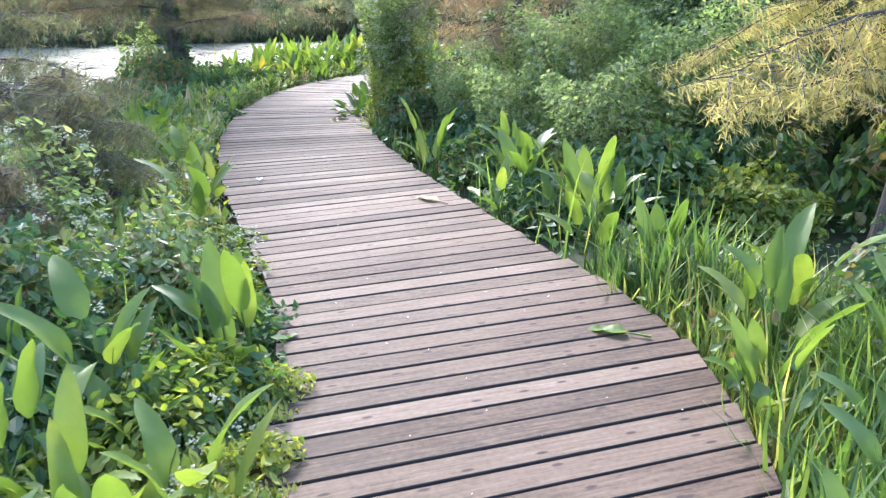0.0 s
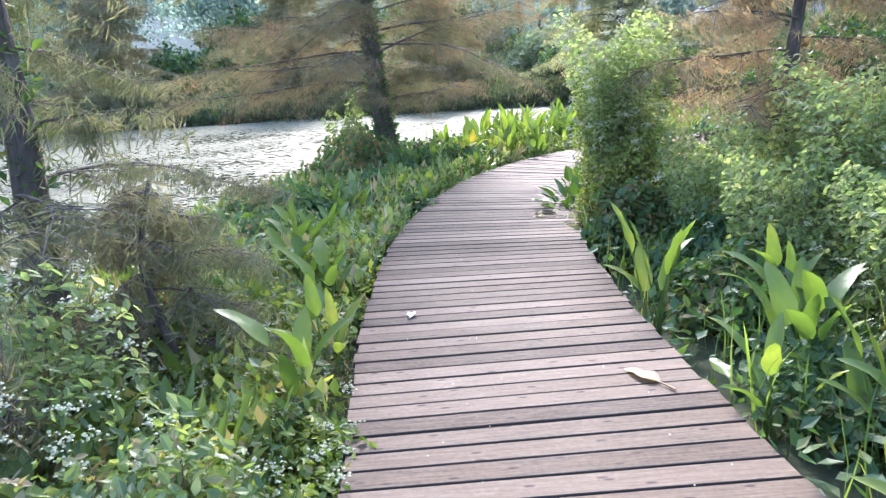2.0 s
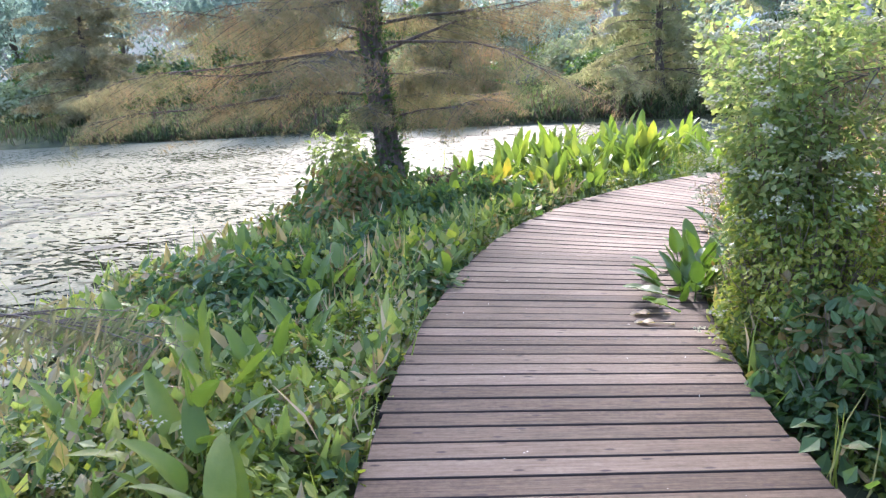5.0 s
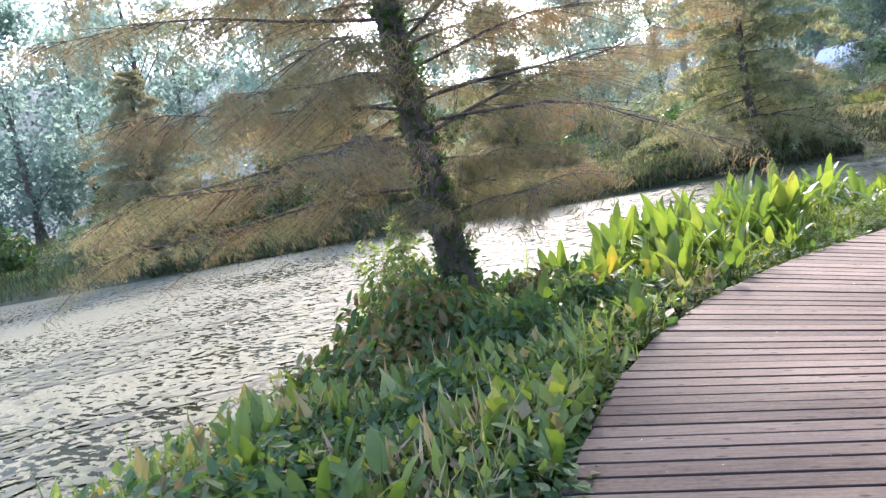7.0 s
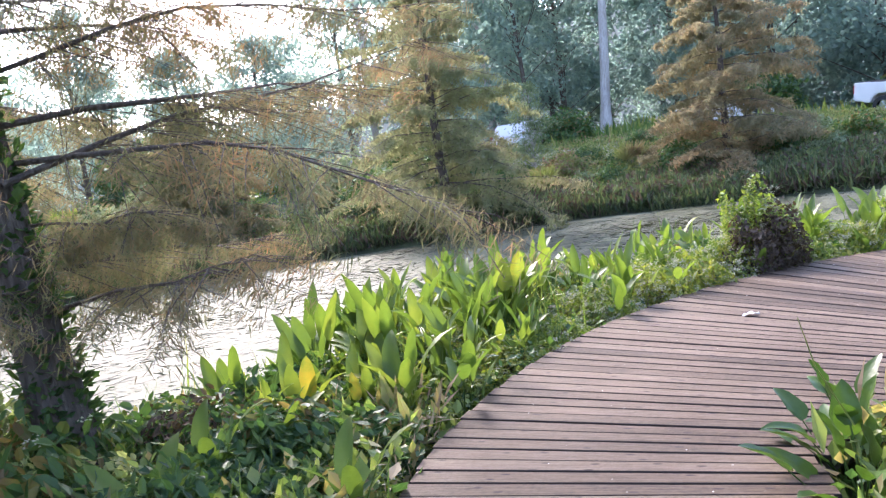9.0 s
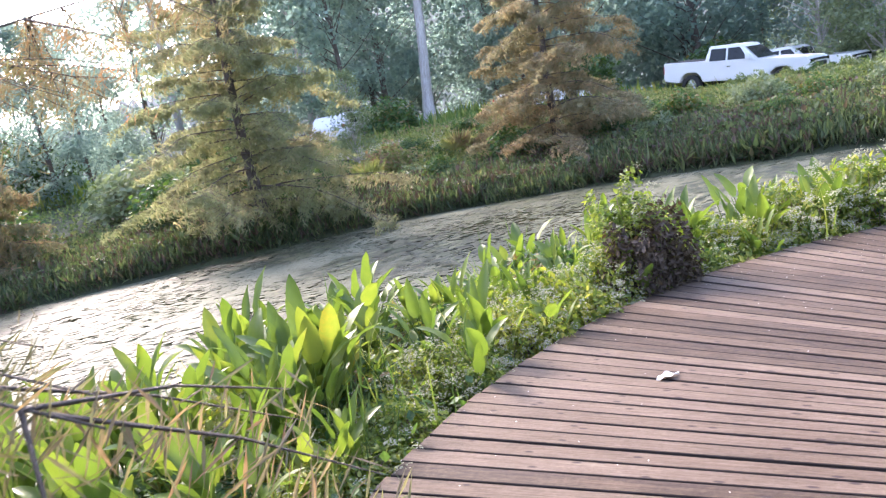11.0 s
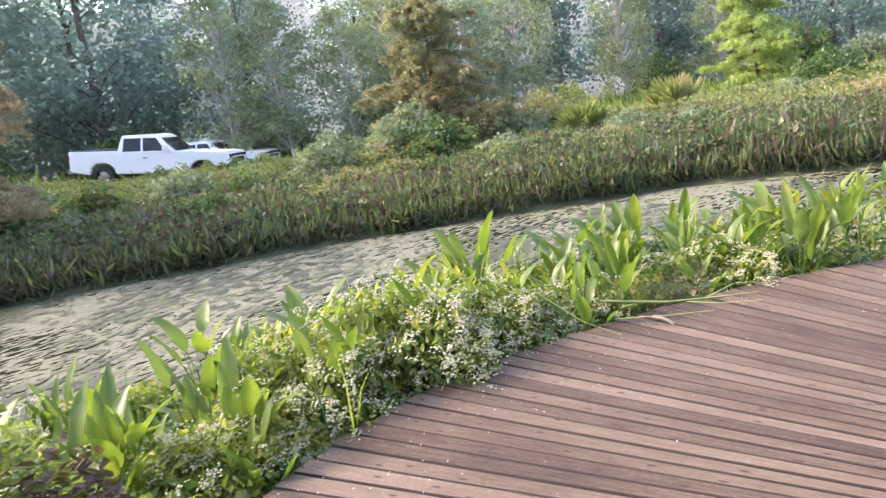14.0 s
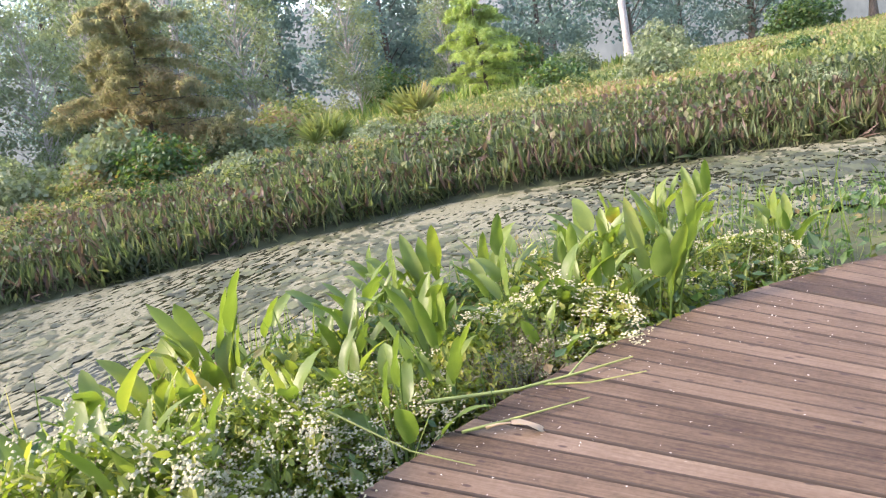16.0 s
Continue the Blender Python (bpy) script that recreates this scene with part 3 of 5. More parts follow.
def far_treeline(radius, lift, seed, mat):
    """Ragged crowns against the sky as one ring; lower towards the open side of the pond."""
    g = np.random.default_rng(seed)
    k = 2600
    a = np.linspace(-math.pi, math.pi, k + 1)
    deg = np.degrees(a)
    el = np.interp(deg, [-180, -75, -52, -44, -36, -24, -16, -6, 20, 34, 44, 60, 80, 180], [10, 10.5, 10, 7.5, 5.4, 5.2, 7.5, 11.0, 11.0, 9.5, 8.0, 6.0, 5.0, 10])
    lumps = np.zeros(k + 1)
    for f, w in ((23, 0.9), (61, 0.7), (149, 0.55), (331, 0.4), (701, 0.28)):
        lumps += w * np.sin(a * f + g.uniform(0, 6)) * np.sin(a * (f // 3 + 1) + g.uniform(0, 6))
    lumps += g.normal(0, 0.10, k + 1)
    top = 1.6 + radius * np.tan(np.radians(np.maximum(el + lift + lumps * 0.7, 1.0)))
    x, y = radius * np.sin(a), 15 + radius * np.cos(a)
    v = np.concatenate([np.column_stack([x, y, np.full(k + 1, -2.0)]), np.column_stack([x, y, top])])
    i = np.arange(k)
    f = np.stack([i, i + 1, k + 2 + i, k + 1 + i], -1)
    return tagged(part("backdrop", mesh_of("backdrop", v, f, mat)), "treeline far beyond the woods, haze painted as glowing blue-grey", "treeline", "", "structure")


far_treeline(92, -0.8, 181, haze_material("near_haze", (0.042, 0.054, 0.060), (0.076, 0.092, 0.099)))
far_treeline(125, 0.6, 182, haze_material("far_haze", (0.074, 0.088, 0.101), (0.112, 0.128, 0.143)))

# small floating leaves and dark scum flakes on the water
n = 26000
cand = np.column_stack([rng.uniform(-14, 13.5, n * 4), rng.uniform(5, 31, n * 4)])
cand = cand[in_polygon(cand, POND) & (wave(cand, 0.9, 4.0) + rng.normal(0, 0.8, len(cand)) > 0.5)][:n]
PAD = (np.array([(math.cos(a) * 0.5 * r, math.sin(a) * 0.5 * r, 0) for a, r in zip(np.arange(6) * math.pi / 3, (1, 0.8, 1.1, 0.9, 1.2, 0.7))]), np.array([(0, 1, 2, 3), (0, 3, 4, 5)]))
sz = 0.035 + 0.19 * rng.uniform(0, 1, len(cand)) ** 2
v, f = strew(PAD, np.column_stack([cand, WATER_Z + rng.uniform(0.003, 0.012, len(cand))]), turns(rng.normal(0.5, 0.5, len(cand)), rng.normal(0, 0.06, len(cand)), np.zeros(len(cand))), np.column_stack([sz * 1.9, sz * 0.8, sz]))
M_SCUM = leaf_material("floating_leaf", [(0.0, (0.02, 0.022, 0.012)), (0.5, (0.045, 0.052, 0.024)), (1.0, (0.11, 0.12, 0.055))], 0.1, 0.6)
tagged(part("floating_leaves", mesh_of("floating_leaves", v, f, M_SCUM)), "small dark floating leaves scattered over the pond", "floating leaves", "", "stuff")


# ---------------------------------------------------------------- trees
def cypress(name, label, height, spread, mat, seed, limbs=26, dense=26, lean=(0.0, 0.0), trunk_r=0.16, bare=0.12, droop=0.35, spray=0.16, at=None, ivy=0, twigs=9, wide=0.9, shun=None, split=False, full=0.75):
    """A bald cypress: flared trunk, level limbs that thin out upwards, hanging feathery sprays."""
    g = np.random.default_rng(seed)
    root = thing(name, label, "cypress tree", at=at)
    zs = np.linspace(0, 1, 14)
    cx, cy = lean[0] * height * zs ** 1.2 + 0.05 * np.sin(zs * 7 + seed), lean[1] * height * zs ** 1.2 + 0.05 * np.cos(zs * 6 + seed)
    radii = trunk_r * (1 - zs) ** 0.8 + 0.012 + trunk_r * 1.1 * np.exp(-zs * height / 0.28)
    tv, tf = tube(np.column_stack([cx, cy, zs * height - 0.12]), radii, 12, 0.10, seed)
    trunk = part("trunk", mesh_of("trunk", tv, tf, M_BARK, True), parent=root)
    limb_sets, P, R, S = [], [], [], []
    for i in range(limbs):
        u = bare + (1 - bare) * (i + g.uniform(0, 0.8)) / limbs
        u = min(u, 0.985)
        z0 = u * height
        b = np.array([np.interp(u, zs, cx), np.interp(u, zs, cy), z0 - 0.12])
        az = i * 2.399 + g.uniform(-0.5, 0.5)
        ln = spread * (1 - u) ** full * g.uniform(0.5, 1.15) + 0.12
        up = g.uniform(0.0, 0.35)
        if shun is not None and u < 0.5 and math.cos(az - shun) > 0.1:
            ln *= 0.5 if u < 0.24 else 1.0
        first = len(limb_sets)
        q = np.linspace(0, 1, 7)
        pts = b + np.outer(q * ln, (math.cos(az), math.sin(az), up)) - np.outer(q ** 2 * ln * droop * g.uniform(0.4, 1.2), (0, 0, 1))
        pts[:, 2] += np.sin(q * 8 + i * 1.7) * 0.025 * ln * q
        pts[:, :2] += np.outer(np.sin(q * 5 + i) * 0.06 * ln, (-math.sin(az), math.cos(az)))
        limb_sets.append(tube(pts, np.interp(q, [0, 1], [0.005 + 0.005 * ln, 0.002]), 5, 0.1, i))
        k = max(4, int(twigs * (0.4 + ln)))
        for _ in range(k):
            w = g.uniform(0.12, 1.0)
            o = np.array([np.interp(w, q, pts[:, j]) for j in range(3)])
            side = az + g.choice((-1, 1)) * g.uniform(0.4, 1.3)
            tl = (0.18 + 0.28 * ln * (1 - w * 0.6)) * g.uniform(0.5, 1.2)
            tip = o + np.array([math.cos(side) * tl, math.sin(side) * tl, -tl * g.uniform(0.1, 0.7)])
            limb_sets.append(tube([o, (o + tip) / 2 + (0, 0, 0.02), tip], [0.005, 0.003, 0.0015], 3, 0, 0))
            m = max(5, int(dense * g.uniform(0.6, 1.3)))
            h = g.uniform(0.05, 1.05, m)[:, None]
            P.append(o + (tip - o) * h + g.normal(0, 0.03, (m, 3)))
            R.append(np.column_stack([side - math.pi / 2 + g.normal(0, 1.0, m), g.uniform(1.7, 2.9, m), g.uniform(0, 6.28, m)]))
            S.append(g.uniform(0.5, 1.3, m) * spray)
        if split:
            lv, lf = merged(*limb_sets[first:])
            part("limb", mesh_of("limb", lv, lf, M_BARK, True), parent=trunk)
    if not split:
        lv, lf = merged(*limb_sets)
        part("branchwork", mesh_of("branchwork", lv, lf, M_BARK, True), parent=trunk)
    P, R, S = np.concatenate(P), np.concatenate(R), np.concatenate(S)
    v, f = strew(SPRAY, P, turns(R[:, 0], R[:, 1], R[:, 2]), np.column_stack([S * wide, S, S * 1.15]))
    part("crown", mesh_of("crown", v, f, mat), parent=root)
    if ivy:
        m = ivy
        u = g.uniform(0.0, 0.62, m) ** 1.2
        a = g.uniform(0, 6.28, m)
        r = np.interp(u, zs, radii) + np.abs(g.normal(0.03, 0.05, m))
        p = np.column_stack([np.interp(u, zs, cx) + r * np.cos(a), np.interp(u, zs, cy) + r * np.sin(a), u * height])
        v, f = strew(SMALL_LEAF, p, turns(a - math.pi / 2, g.uniform(1.2, 2.8, m), g.normal(0, 0.5, m)), g.uniform(0.05, 0.11, m))
        part("ivy", mesh_of("ivy", v, f, M_DARKVINE), parent=root, label="dark climbing vine leaves on the trunk")
    return root


def broadleaf(name, label, height, spread, mat, bark, seed, crown_from=0.25, clumps=46, per=110, leaf=0.3, trunk_r=0.2, limb_n=16, open_crown=False):
    """A woodland tree: tapered trunk, forked limbs, an uneven crown of leaf clumps with gaps."""
    g = np.random.default_rng(seed)
    root = thing(name, label, "tree")
    zs = np.linspace(0, 1, 10)
    cx, cy = 0.25 * np.sin(zs * 3 + seed) * zs, 0.25 * np.cos(zs * 2.3 + seed * 2) * zs
    tv, tf = tube(np.column_stack([cx, cy, zs * height * 0.93 - 0.2]), trunk_r * (1 - zs) ** 0.7 + 0.02 + trunk_r * 0.6 * np.exp(-zs * height / 0.5), 9, 0.07, seed)
    trunk = part("trunk", mesh_of("trunk", tv, tf, bark, True), parent=root)
    limb, P, R, S = [], [], [], []
    for i in range(clumps):
        u = crown_from + (1 - crown_from) * g.uniform(0, 1) ** 0.85
        u0 = max(crown_from * 0.8, u - g.uniform(0.08, 0.25))
        az = g.uniform(0, 6.28)
        prof = math.sin(math.pi * min(1, 0.18 + 0.8 * (u - crown_from) / (1 - crown_from))) ** 0.6
        rad = spread * prof * g.uniform(0.35, 1.0)
        c = np.array([math.cos(az) * rad + np.interp(u, zs, cx), math.sin(az) * rad + np.interp(u, zs, cy), u * height])
        if i < limb_n * 2:
            b = np.array([np.interp(u0, zs, cx), np.interp(u0, zs, cy), u0 * height * 0.93])
            mid = (b + c) / 2 + g.normal(0, 0.15, 3)
            limb.append(tube([b, mid, c], [0.02 + 0.12 * trunk_r, 0.02 + 0.04 * trunk_r, 0.008], 5, 0.05, i))
        m = int(per * g.uniform(0.5, 1.3))
        size = np.array([1.0, 1.0, 0.62]) * g.uniform(0.5, 1.1) * spread * 0.36
        d = g.normal(0, 0.55, (m, 3))
        P.append(c + d * size)
        R.append(np.column_stack([g.uniform(0, 6.28, m), g.uniform(0.6, 2.7, m), g.uniform(0, 6.28, m)]))
        S.append(g.uniform(0.6, 1.2, m) * leaf)
    lv, lf = merged(*limb)
    part("branchwork", mesh_of("branchwork", lv, lf, bark, True), parent=trunk)
    P, R, S = np.concatenate(P), np.concatenate(R), np.concatenate(S)
    v, f = strew(LEAF_QUAD, P, turns(R[:, 0], R[:, 1], R[:, 2]), S)
    part("crown", mesh_of("crown", v, f, mat), parent=root)
    return root


def stand(x, y, yaw=0.0, dz=0.0):
    return pose(x, y, float(ground_z([(x, y)])[0]) + dz, 0, 0, yaw)


# the leaning cypress beside the walk and the others by the pond
cypress("cypress_tree", "leaning bald cypress with vine-wrapped trunk and rusty hanging foliage", 8.5, 4.2, M_CYPRESS, 3, 104, 80, (-0.085, -0.06), 0.16, 0.17, 0.2, 0.072, stand(-5.3, 12.45), 3200, 17, 0.7, 0.3, True)
cypress("cypress_tree", "slender bald cypress with sparse rusty foliage near the walk", 5.5, 1.95, M_CYPRESS, 11, 34, 50, (-0.06, 0.03), 0.11, 0.12, 0.45, 0.08, stand(-2.45, 4.5), 500, 18, 1.0, -0.5, True)
cypress("cypress_sapling", "low rusty bald cypress sapling beside the walk", 1.5, 1.0, M_CYPRESS, 12, 24, 44, (0.03, 0.0), 0.02, 0.05, 0.4, 0.08, stand(-1.75, 4.75), 0, 18, 1.0, None, False)
cypress("cypress_sapling", "low brown bald cypress sapling among the bank plants", 1.2, 0.9, M_CYPRESS, 13, 22, 44, (-0.03, 0.02), 0.02, 0.05, 0.4, 0.08, stand(-1.2, 3.2), 0, 18, 1.0, None, False)
cypress("cypress_tree", "young golden bald cypress with feathery low branches", 4.4, 2.5, M_CYPYELLOW, 5, 32, 70, (0.02, 0.0), 0.045, 0.22, 0.4, 0.07, stand(4.3, 5.75), 0, 20, 1.0, None, True)
for (x, y, h, sp, mt, sd, tr, lab) in [
        (-6.9, 30.6, 9.0, 3.8, M_CYPMUTED, 21, 0.16, "broad rusty-green bald cypress on the far bank"),
        (1.7, 33.6, 6.9, 3.5, M_CYPGOLD, 22, 0.13, "golden-orange bald cypress on the far bank"),
        (14.9, 30.5, 5.2, 2.7, M_CYPMUTED, 23, 0.08, "small olive-brown bald cypress on the far bank"),
        (-14.5, 29.5, 5.0, 2.6, M_CYPRESS, 24, 0.14, "rusty bald cypress beyond the pond"),
        (-20.0, 27.0, 5.5, 3.0, M_CYPRESS, 25, 0.13, "orange-brown bald cypress beyond the pond"),
        (-27.0, 23.0, 7.5, 3.2, M_CYPGOLD, 26, 0.14, "golden bald cypress beyond the pond"),
        (30.4, 27.3, 5.0, 2.4, M_CYPGREEN, 27, 0.08, "bright lime-green young bald cypress on the slope")]:
    cypress("cypress_tree", lab, h, sp, mt, sd, 64 if sd in (22, 23, 27) else 100, 62 if sd in (22, 23, 27) else 40, (0.0, 0.0), tr, 0.06, 0.3, 0.14, stand(x, y), 0, 11, 1.7, None, False, 0.45 if sd in (22, 23, 27) else 0.6)

cypress("cypress_tree", "olive-green bald cypress with drooping sprays behind the thicket", 4.6, 2.4, M_CYPOLIVE, 28, 40, 50, (0.02, 0.01), 0.08, 0.16, 0.35, 0.08, stand(1.0, 10.0), 0, 20, 1.0, None, True)

oak = broadleaf("woodland_tree", "tall woodland tree behind the track, leaf colour blued for haze", 15.0, 4.8, M_WOODS, M_BARK, 31, 0.03, 78, 135, 0.35, 0.24)
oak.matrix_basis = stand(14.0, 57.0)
oak2 = broadleaf("woodland_tree", "tall woodland tree with open crown, leaf colour blued for haze", 17.0, 4.4, M_WOODS, M_BARK, 32, 0.10, 70, 115, 0.35, 0.22)
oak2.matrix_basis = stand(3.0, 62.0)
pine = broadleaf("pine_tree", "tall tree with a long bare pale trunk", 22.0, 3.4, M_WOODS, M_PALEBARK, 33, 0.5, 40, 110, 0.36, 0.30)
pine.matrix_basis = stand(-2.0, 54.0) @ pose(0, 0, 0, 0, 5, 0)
birch = broadleaf("pale_tree", "thin pale-barked tree with sparse grey-green leaves", 7.5, 2.0, M_PALE, M_PALEBARK, 34, 0.16, 60, 90, 0.17, 0.06, 30)
birch.matrix_basis = stand(18.0, 43.5)
for ob in (oak, oak2):
    ob["group"] = "woods behind the track"
birch["group"] = "pale thin trees"
g = np.random.default_rng(41)
for i, (x, y) in enumerate([(8, 60), (19, 56), (-6, 66), (-14, 62), (24, 54), (30, 52), (36, 49), (42, 46), (47, 42), (51, 37), (54, 31), (56, 25), (58, 18), (60, 11), (-22, 58), (-30, 54), (-38, 50), (-46, 46), (-34, 42), (-42, 36), (-50, 33), (-58, 28), (11, 66), (27, 63), (38, 58), (48, 51), (57, 43), (62, 34), (-26, 66), (-10, 74), (2, 72), (17, 70), (66, 24), (66, 14), (64, 3), (-55, 40), (-24, 46), (-62, 20), (12.5, 52.5), (21, 50), (-17, 41), (-25, 38), (-32, 35), (-39, 31), (-46, 27), (-53, 22), (-12, 52), (-20, 50), (-29, 46), (-6, 56), (-60, 12), (-68, 6), (52, 44), (44, 52), (33, 57), (-4, 60), (4, 58), (-9, 68), (-1, 68), (-15, 70), (7, 74), (13, 76), (22, 68), (-20, 62), (-27, 58), (30, 66), (40, 60)]):
    bearing = math.degrees(math.atan2(x + 2, y - 8.7))
    size = g.uniform(0.46, 0.58) if -42 < bearing < -19 else g.uniform(0.55, 0.7) if 20 < bearing < 36 else g.uniform(0.72, 1.05)
    m = stand(x + g.uniform(-1, 1), y + g.uniform(-1, 1), g.uniform(0, 360)) @ Matrix.Scale(size, 4)
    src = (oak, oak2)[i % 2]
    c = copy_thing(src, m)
    c.scale = m.to_scale()
for x, y, s in [(-4.9, 38.6, 0.5), (20.5, 42.0, 0.9), (23.5, 41.5, 1.05), (26.0, 39.5, 0.85), (28.5, 38.0, 1.1), (33.0, 35.0, 0.9), (16.2, 45.5, 1.1), (36.5, 31.5, 0.8), (24.8, 43.5, 1.2)]:
    c = copy_thing(birch, stand(x, y, x * 77 % 360))
    c.scale = (s, s, s)
# the pine copy at (39.9, 23.0) stands in for a utility pole
for x, y, s in [(-9.5, 60.0, 1.0), (-17.0, 57.0, 0.95), (39.9, 23.0, 0.75), (31.0, 44.0, 0.8), (6.0, 66.0, 1.05)]:
    c = copy_thing(pine, stand(x, y, x * 31 % 360))
    c.scale = (s * 0.9, s * 0.9, s)


# ---------------------------------------------------------------- bushes and plants
def leaf_cloud(count, radii, size, g, hollow=0.35, top=0.0):
    """Places, turns and sizes of leaves in the uneven shell of a bush; z counts from its foot."""
    d = g.normal(0, 1, (count, 3)); d /= np.linalg.norm(d, axis=1)[:, None]
    d[:, 2] = np.abs(d[:, 2]) * 1.0 - 0.05
    lump = 1 + 0.16 * np.sin(d[:, 0] * 5 + g.uniform(0, 6)) * np.cos(d[:, 1] * 4 + g.uniform(0, 6)) + 0.12 * np.sin(d[:, 2] * 7 + d[:, 0] * 6)
    r = (hollow + (1 - hollow) * g.uniform(0, 1, count) ** 0.45) * lump
    d[:, 2] = np.sign(d[:, 2]) * np.abs(d[:, 2]) ** 0.7
    p = d * r[:, None] * np.array(radii)
    p[:, :2] *= (1 + top * (p[:, 2:] / radii[2] - 0.5))
    yaw = np.arctan2(d[:, 1], d[:, 0]) - math.pi / 2 + g.normal(0, 0.9, count)
    return p, turns(yaw, g.uniform(0.5, 2.2, count), g.normal(0, 0.6, count)), g.uniform(0.6, 1.3, count) * size


BLOSSOM = (np.array([(0.5, 0, 0), (0, 0.5, 0), (-0.5, 0, 0), (0, -0.5, 0), (0, 0, 0.4)]), np.array([(0, 1, 4), (1, 2, 4), (2, 3, 4), (3, 0, 4)]))


LEAF_OVAL = (np.array([(0, 0, 0), (0.26, 0.06, 0.3), (0.2, 0.07, 0.68), (0, 0, 1.0), (-0.2, 0.07, 0.68), (-0.26, 0.06, 0.3)]), np.array([(0, 1, 2, 3), (0, 3, 4, 5)]))


def bush(name, label, category, radii, count, leaf, mat, seed, flowers=0, stems=30, at=None, flower_size=0.016, group="", top=0.0):
    g = np.random.default_rng(seed)
    root = thing(name, label, category, group, at=at)
    p, m, s = leaf_cloud(count, radii, leaf, g, 0.35, top)
    v, f = strew(LEAF_OVAL if leaf < 0.1 else LEAF_QUAD, p, m, s * (1.15 if leaf < 0.1 else 1.0))
    part("foliage", mesh_of("foliage", v, f, mat), parent=root)
    sets = []
    for i in range(stems):
        a, e = g.uniform(0, 6.28), g.uniform(0.3, 1.0)
        tip = np.array([math.cos(a) * radii[0] * e, math.sin(a) * radii[1] * e, radii[2] * math.sqrt(max(0.05, 1 - e * e)) * g.uniform(0.7, 1.0)])
        foot = np.array([math.cos(a) * radii[0] * 0.25, math.sin(a) * radii[1] * 0.25, -0.08])
        sets.append(tube([foot, foot * 0.4 + tip * 0.6 + (0, 0, 0.1 * radii[2]) + g.normal(0, 0.03, 3), tip], [0.007, 0.005, 0.002], 4, 0.1, i))
    v, f = merged(*sets)
    part("stem_tangle", mesh_of("stem_tangle", v, f, M_DRYSTEM, True), parent=root)
    if flowers:
        heads = flowers // 14
        ph, _, _ = leaf_cloud(heads, np.array(radii) * 1.06, 1, g, 0.85, top)
        p = np.repeat(ph, 14, axis=0) + g.normal(0, 1, (heads * 14, 3)) * np.array([0.024, 0.024, 0.012])
        v, f = strew(BLOSSOM, p, turns(g.uniform(0, 6, len(p)), g.normal(0, 0.4, len(p)), g.uniform(0, 6, len(p))), g.uniform(0.6, 1.2, len(p)) * flower_size)
        part("blossoms", mesh_of("blossoms", v, f, M_FLOWER), parent=root, label="small white flower clusters")
    return root


VINE_A = bush("flowering_vine", "sprawling vine mound with white flower clusters at the deck edge", "flowering vine", (0.62, 0.5, 0.55), 4000, 0.046, M_VINE, 51, 3000, 80, flower_size=0.018, group="flowering vines by the deck")
VINE_B = bush("flowering_vine", "low yellow-green vine mound with scattered white blossoms", "flowering vine", (0.7, 0.6, 0.42), 3800, 0.048, M_VINE, 52, 1100, 70, flower_size=0.018, group="flowering vines by the deck")
VINE_C = bush("leafy_vine", "dark green tangled vine mound without flowers", "vine", (0.7, 0.65, 0.45), 3200, 0.068, M_DARKVINE, 53, 0, group="leafy vines by the deck")
VINE_D = bush("leafy_vine", "bright green leafy vine mound", "vine", (0.55, 0.5, 0.4), 3000, 0.055, M_VINE, 54, 0, group="leafy vines by the deck")
VINES = {"A": VINE_A, "B": VINE_B, "C": VINE_C, "D": VINE_D}
used = set()


def plant_vine(kind, x, y, s=1.0, h=1.0, yaw=0.0, dz=0.0):
    m = stand(x, y, yaw, dz)
    ob = VINES[kind]
    if kind in used:
        ob = copy_thing(ob, m)
    else:
        used.add(kind); ob.matrix_basis = m
    ob.scale = (s, s, s * h)
    return ob


def by_edge(s, off):
    p = edge_at(s, -off)
    return float(p[0]), float(p[1])


def s_of(x, y):
    return float(LEFT_S[np.argmin(np.linalg.norm(LEFT_EDGE - (x, y), axis=1))])


bush("flowering_bush", "loose grey-green bush with white flower clusters on the bank", "bush", (0.8, 0.75, 1.15), 5200, 0.055, M_THICKET, 64, 1500, 80, stand(-1.6, 3.6), 0.02)
bush("bank_bush", "dark green leafy bush on the bank", "bush", (0.7, 0.65, 0.85), 4600, 0.06, M_DARKVINE, 63, 200, 80, stand(-0.7, 2.75), 0.02)
bush("bank_bush", "low mid-green leafy bush by the deck", "bush", (0.5, 0.5, 0.7), 3400, 0.055, M_BANK, 65, 280, 80, stand(-0.35, 3.5), 0.02)
# dark leaves round the stems fill in the shadow below the overhanging bush
bush("vine_curtain", "dark vine tangle hanging by the deck, leaf colour filling in shade", "vine", (0.40, 0.45, 0.8), 2600, 0.07, M_DARKVINE, 75, 0, 90, stand(-0.12, 8.55))
# along the outer side, from the start of the walk to its end
g = np.random.default_rng(61)
for s in np.arange(2.6, 30.5, 0.62):
    x, y = by_edge(s, 0.5 + g.uniform(-0.1, 0.2))
    early = y < 8.5 and x < 3
    kind = g.choice(list("CDDB" if early else "ABAD" if y > 13.5 else "CDCB"))
    low = 0.75 if 8.5 < y < 16 and x < -1.5 else 1.0
    plant_vine(kind, x, y, g.uniform(0.75, 1.05), g.uniform(0.8, 1.15) * low, g.uniform(0, 360))
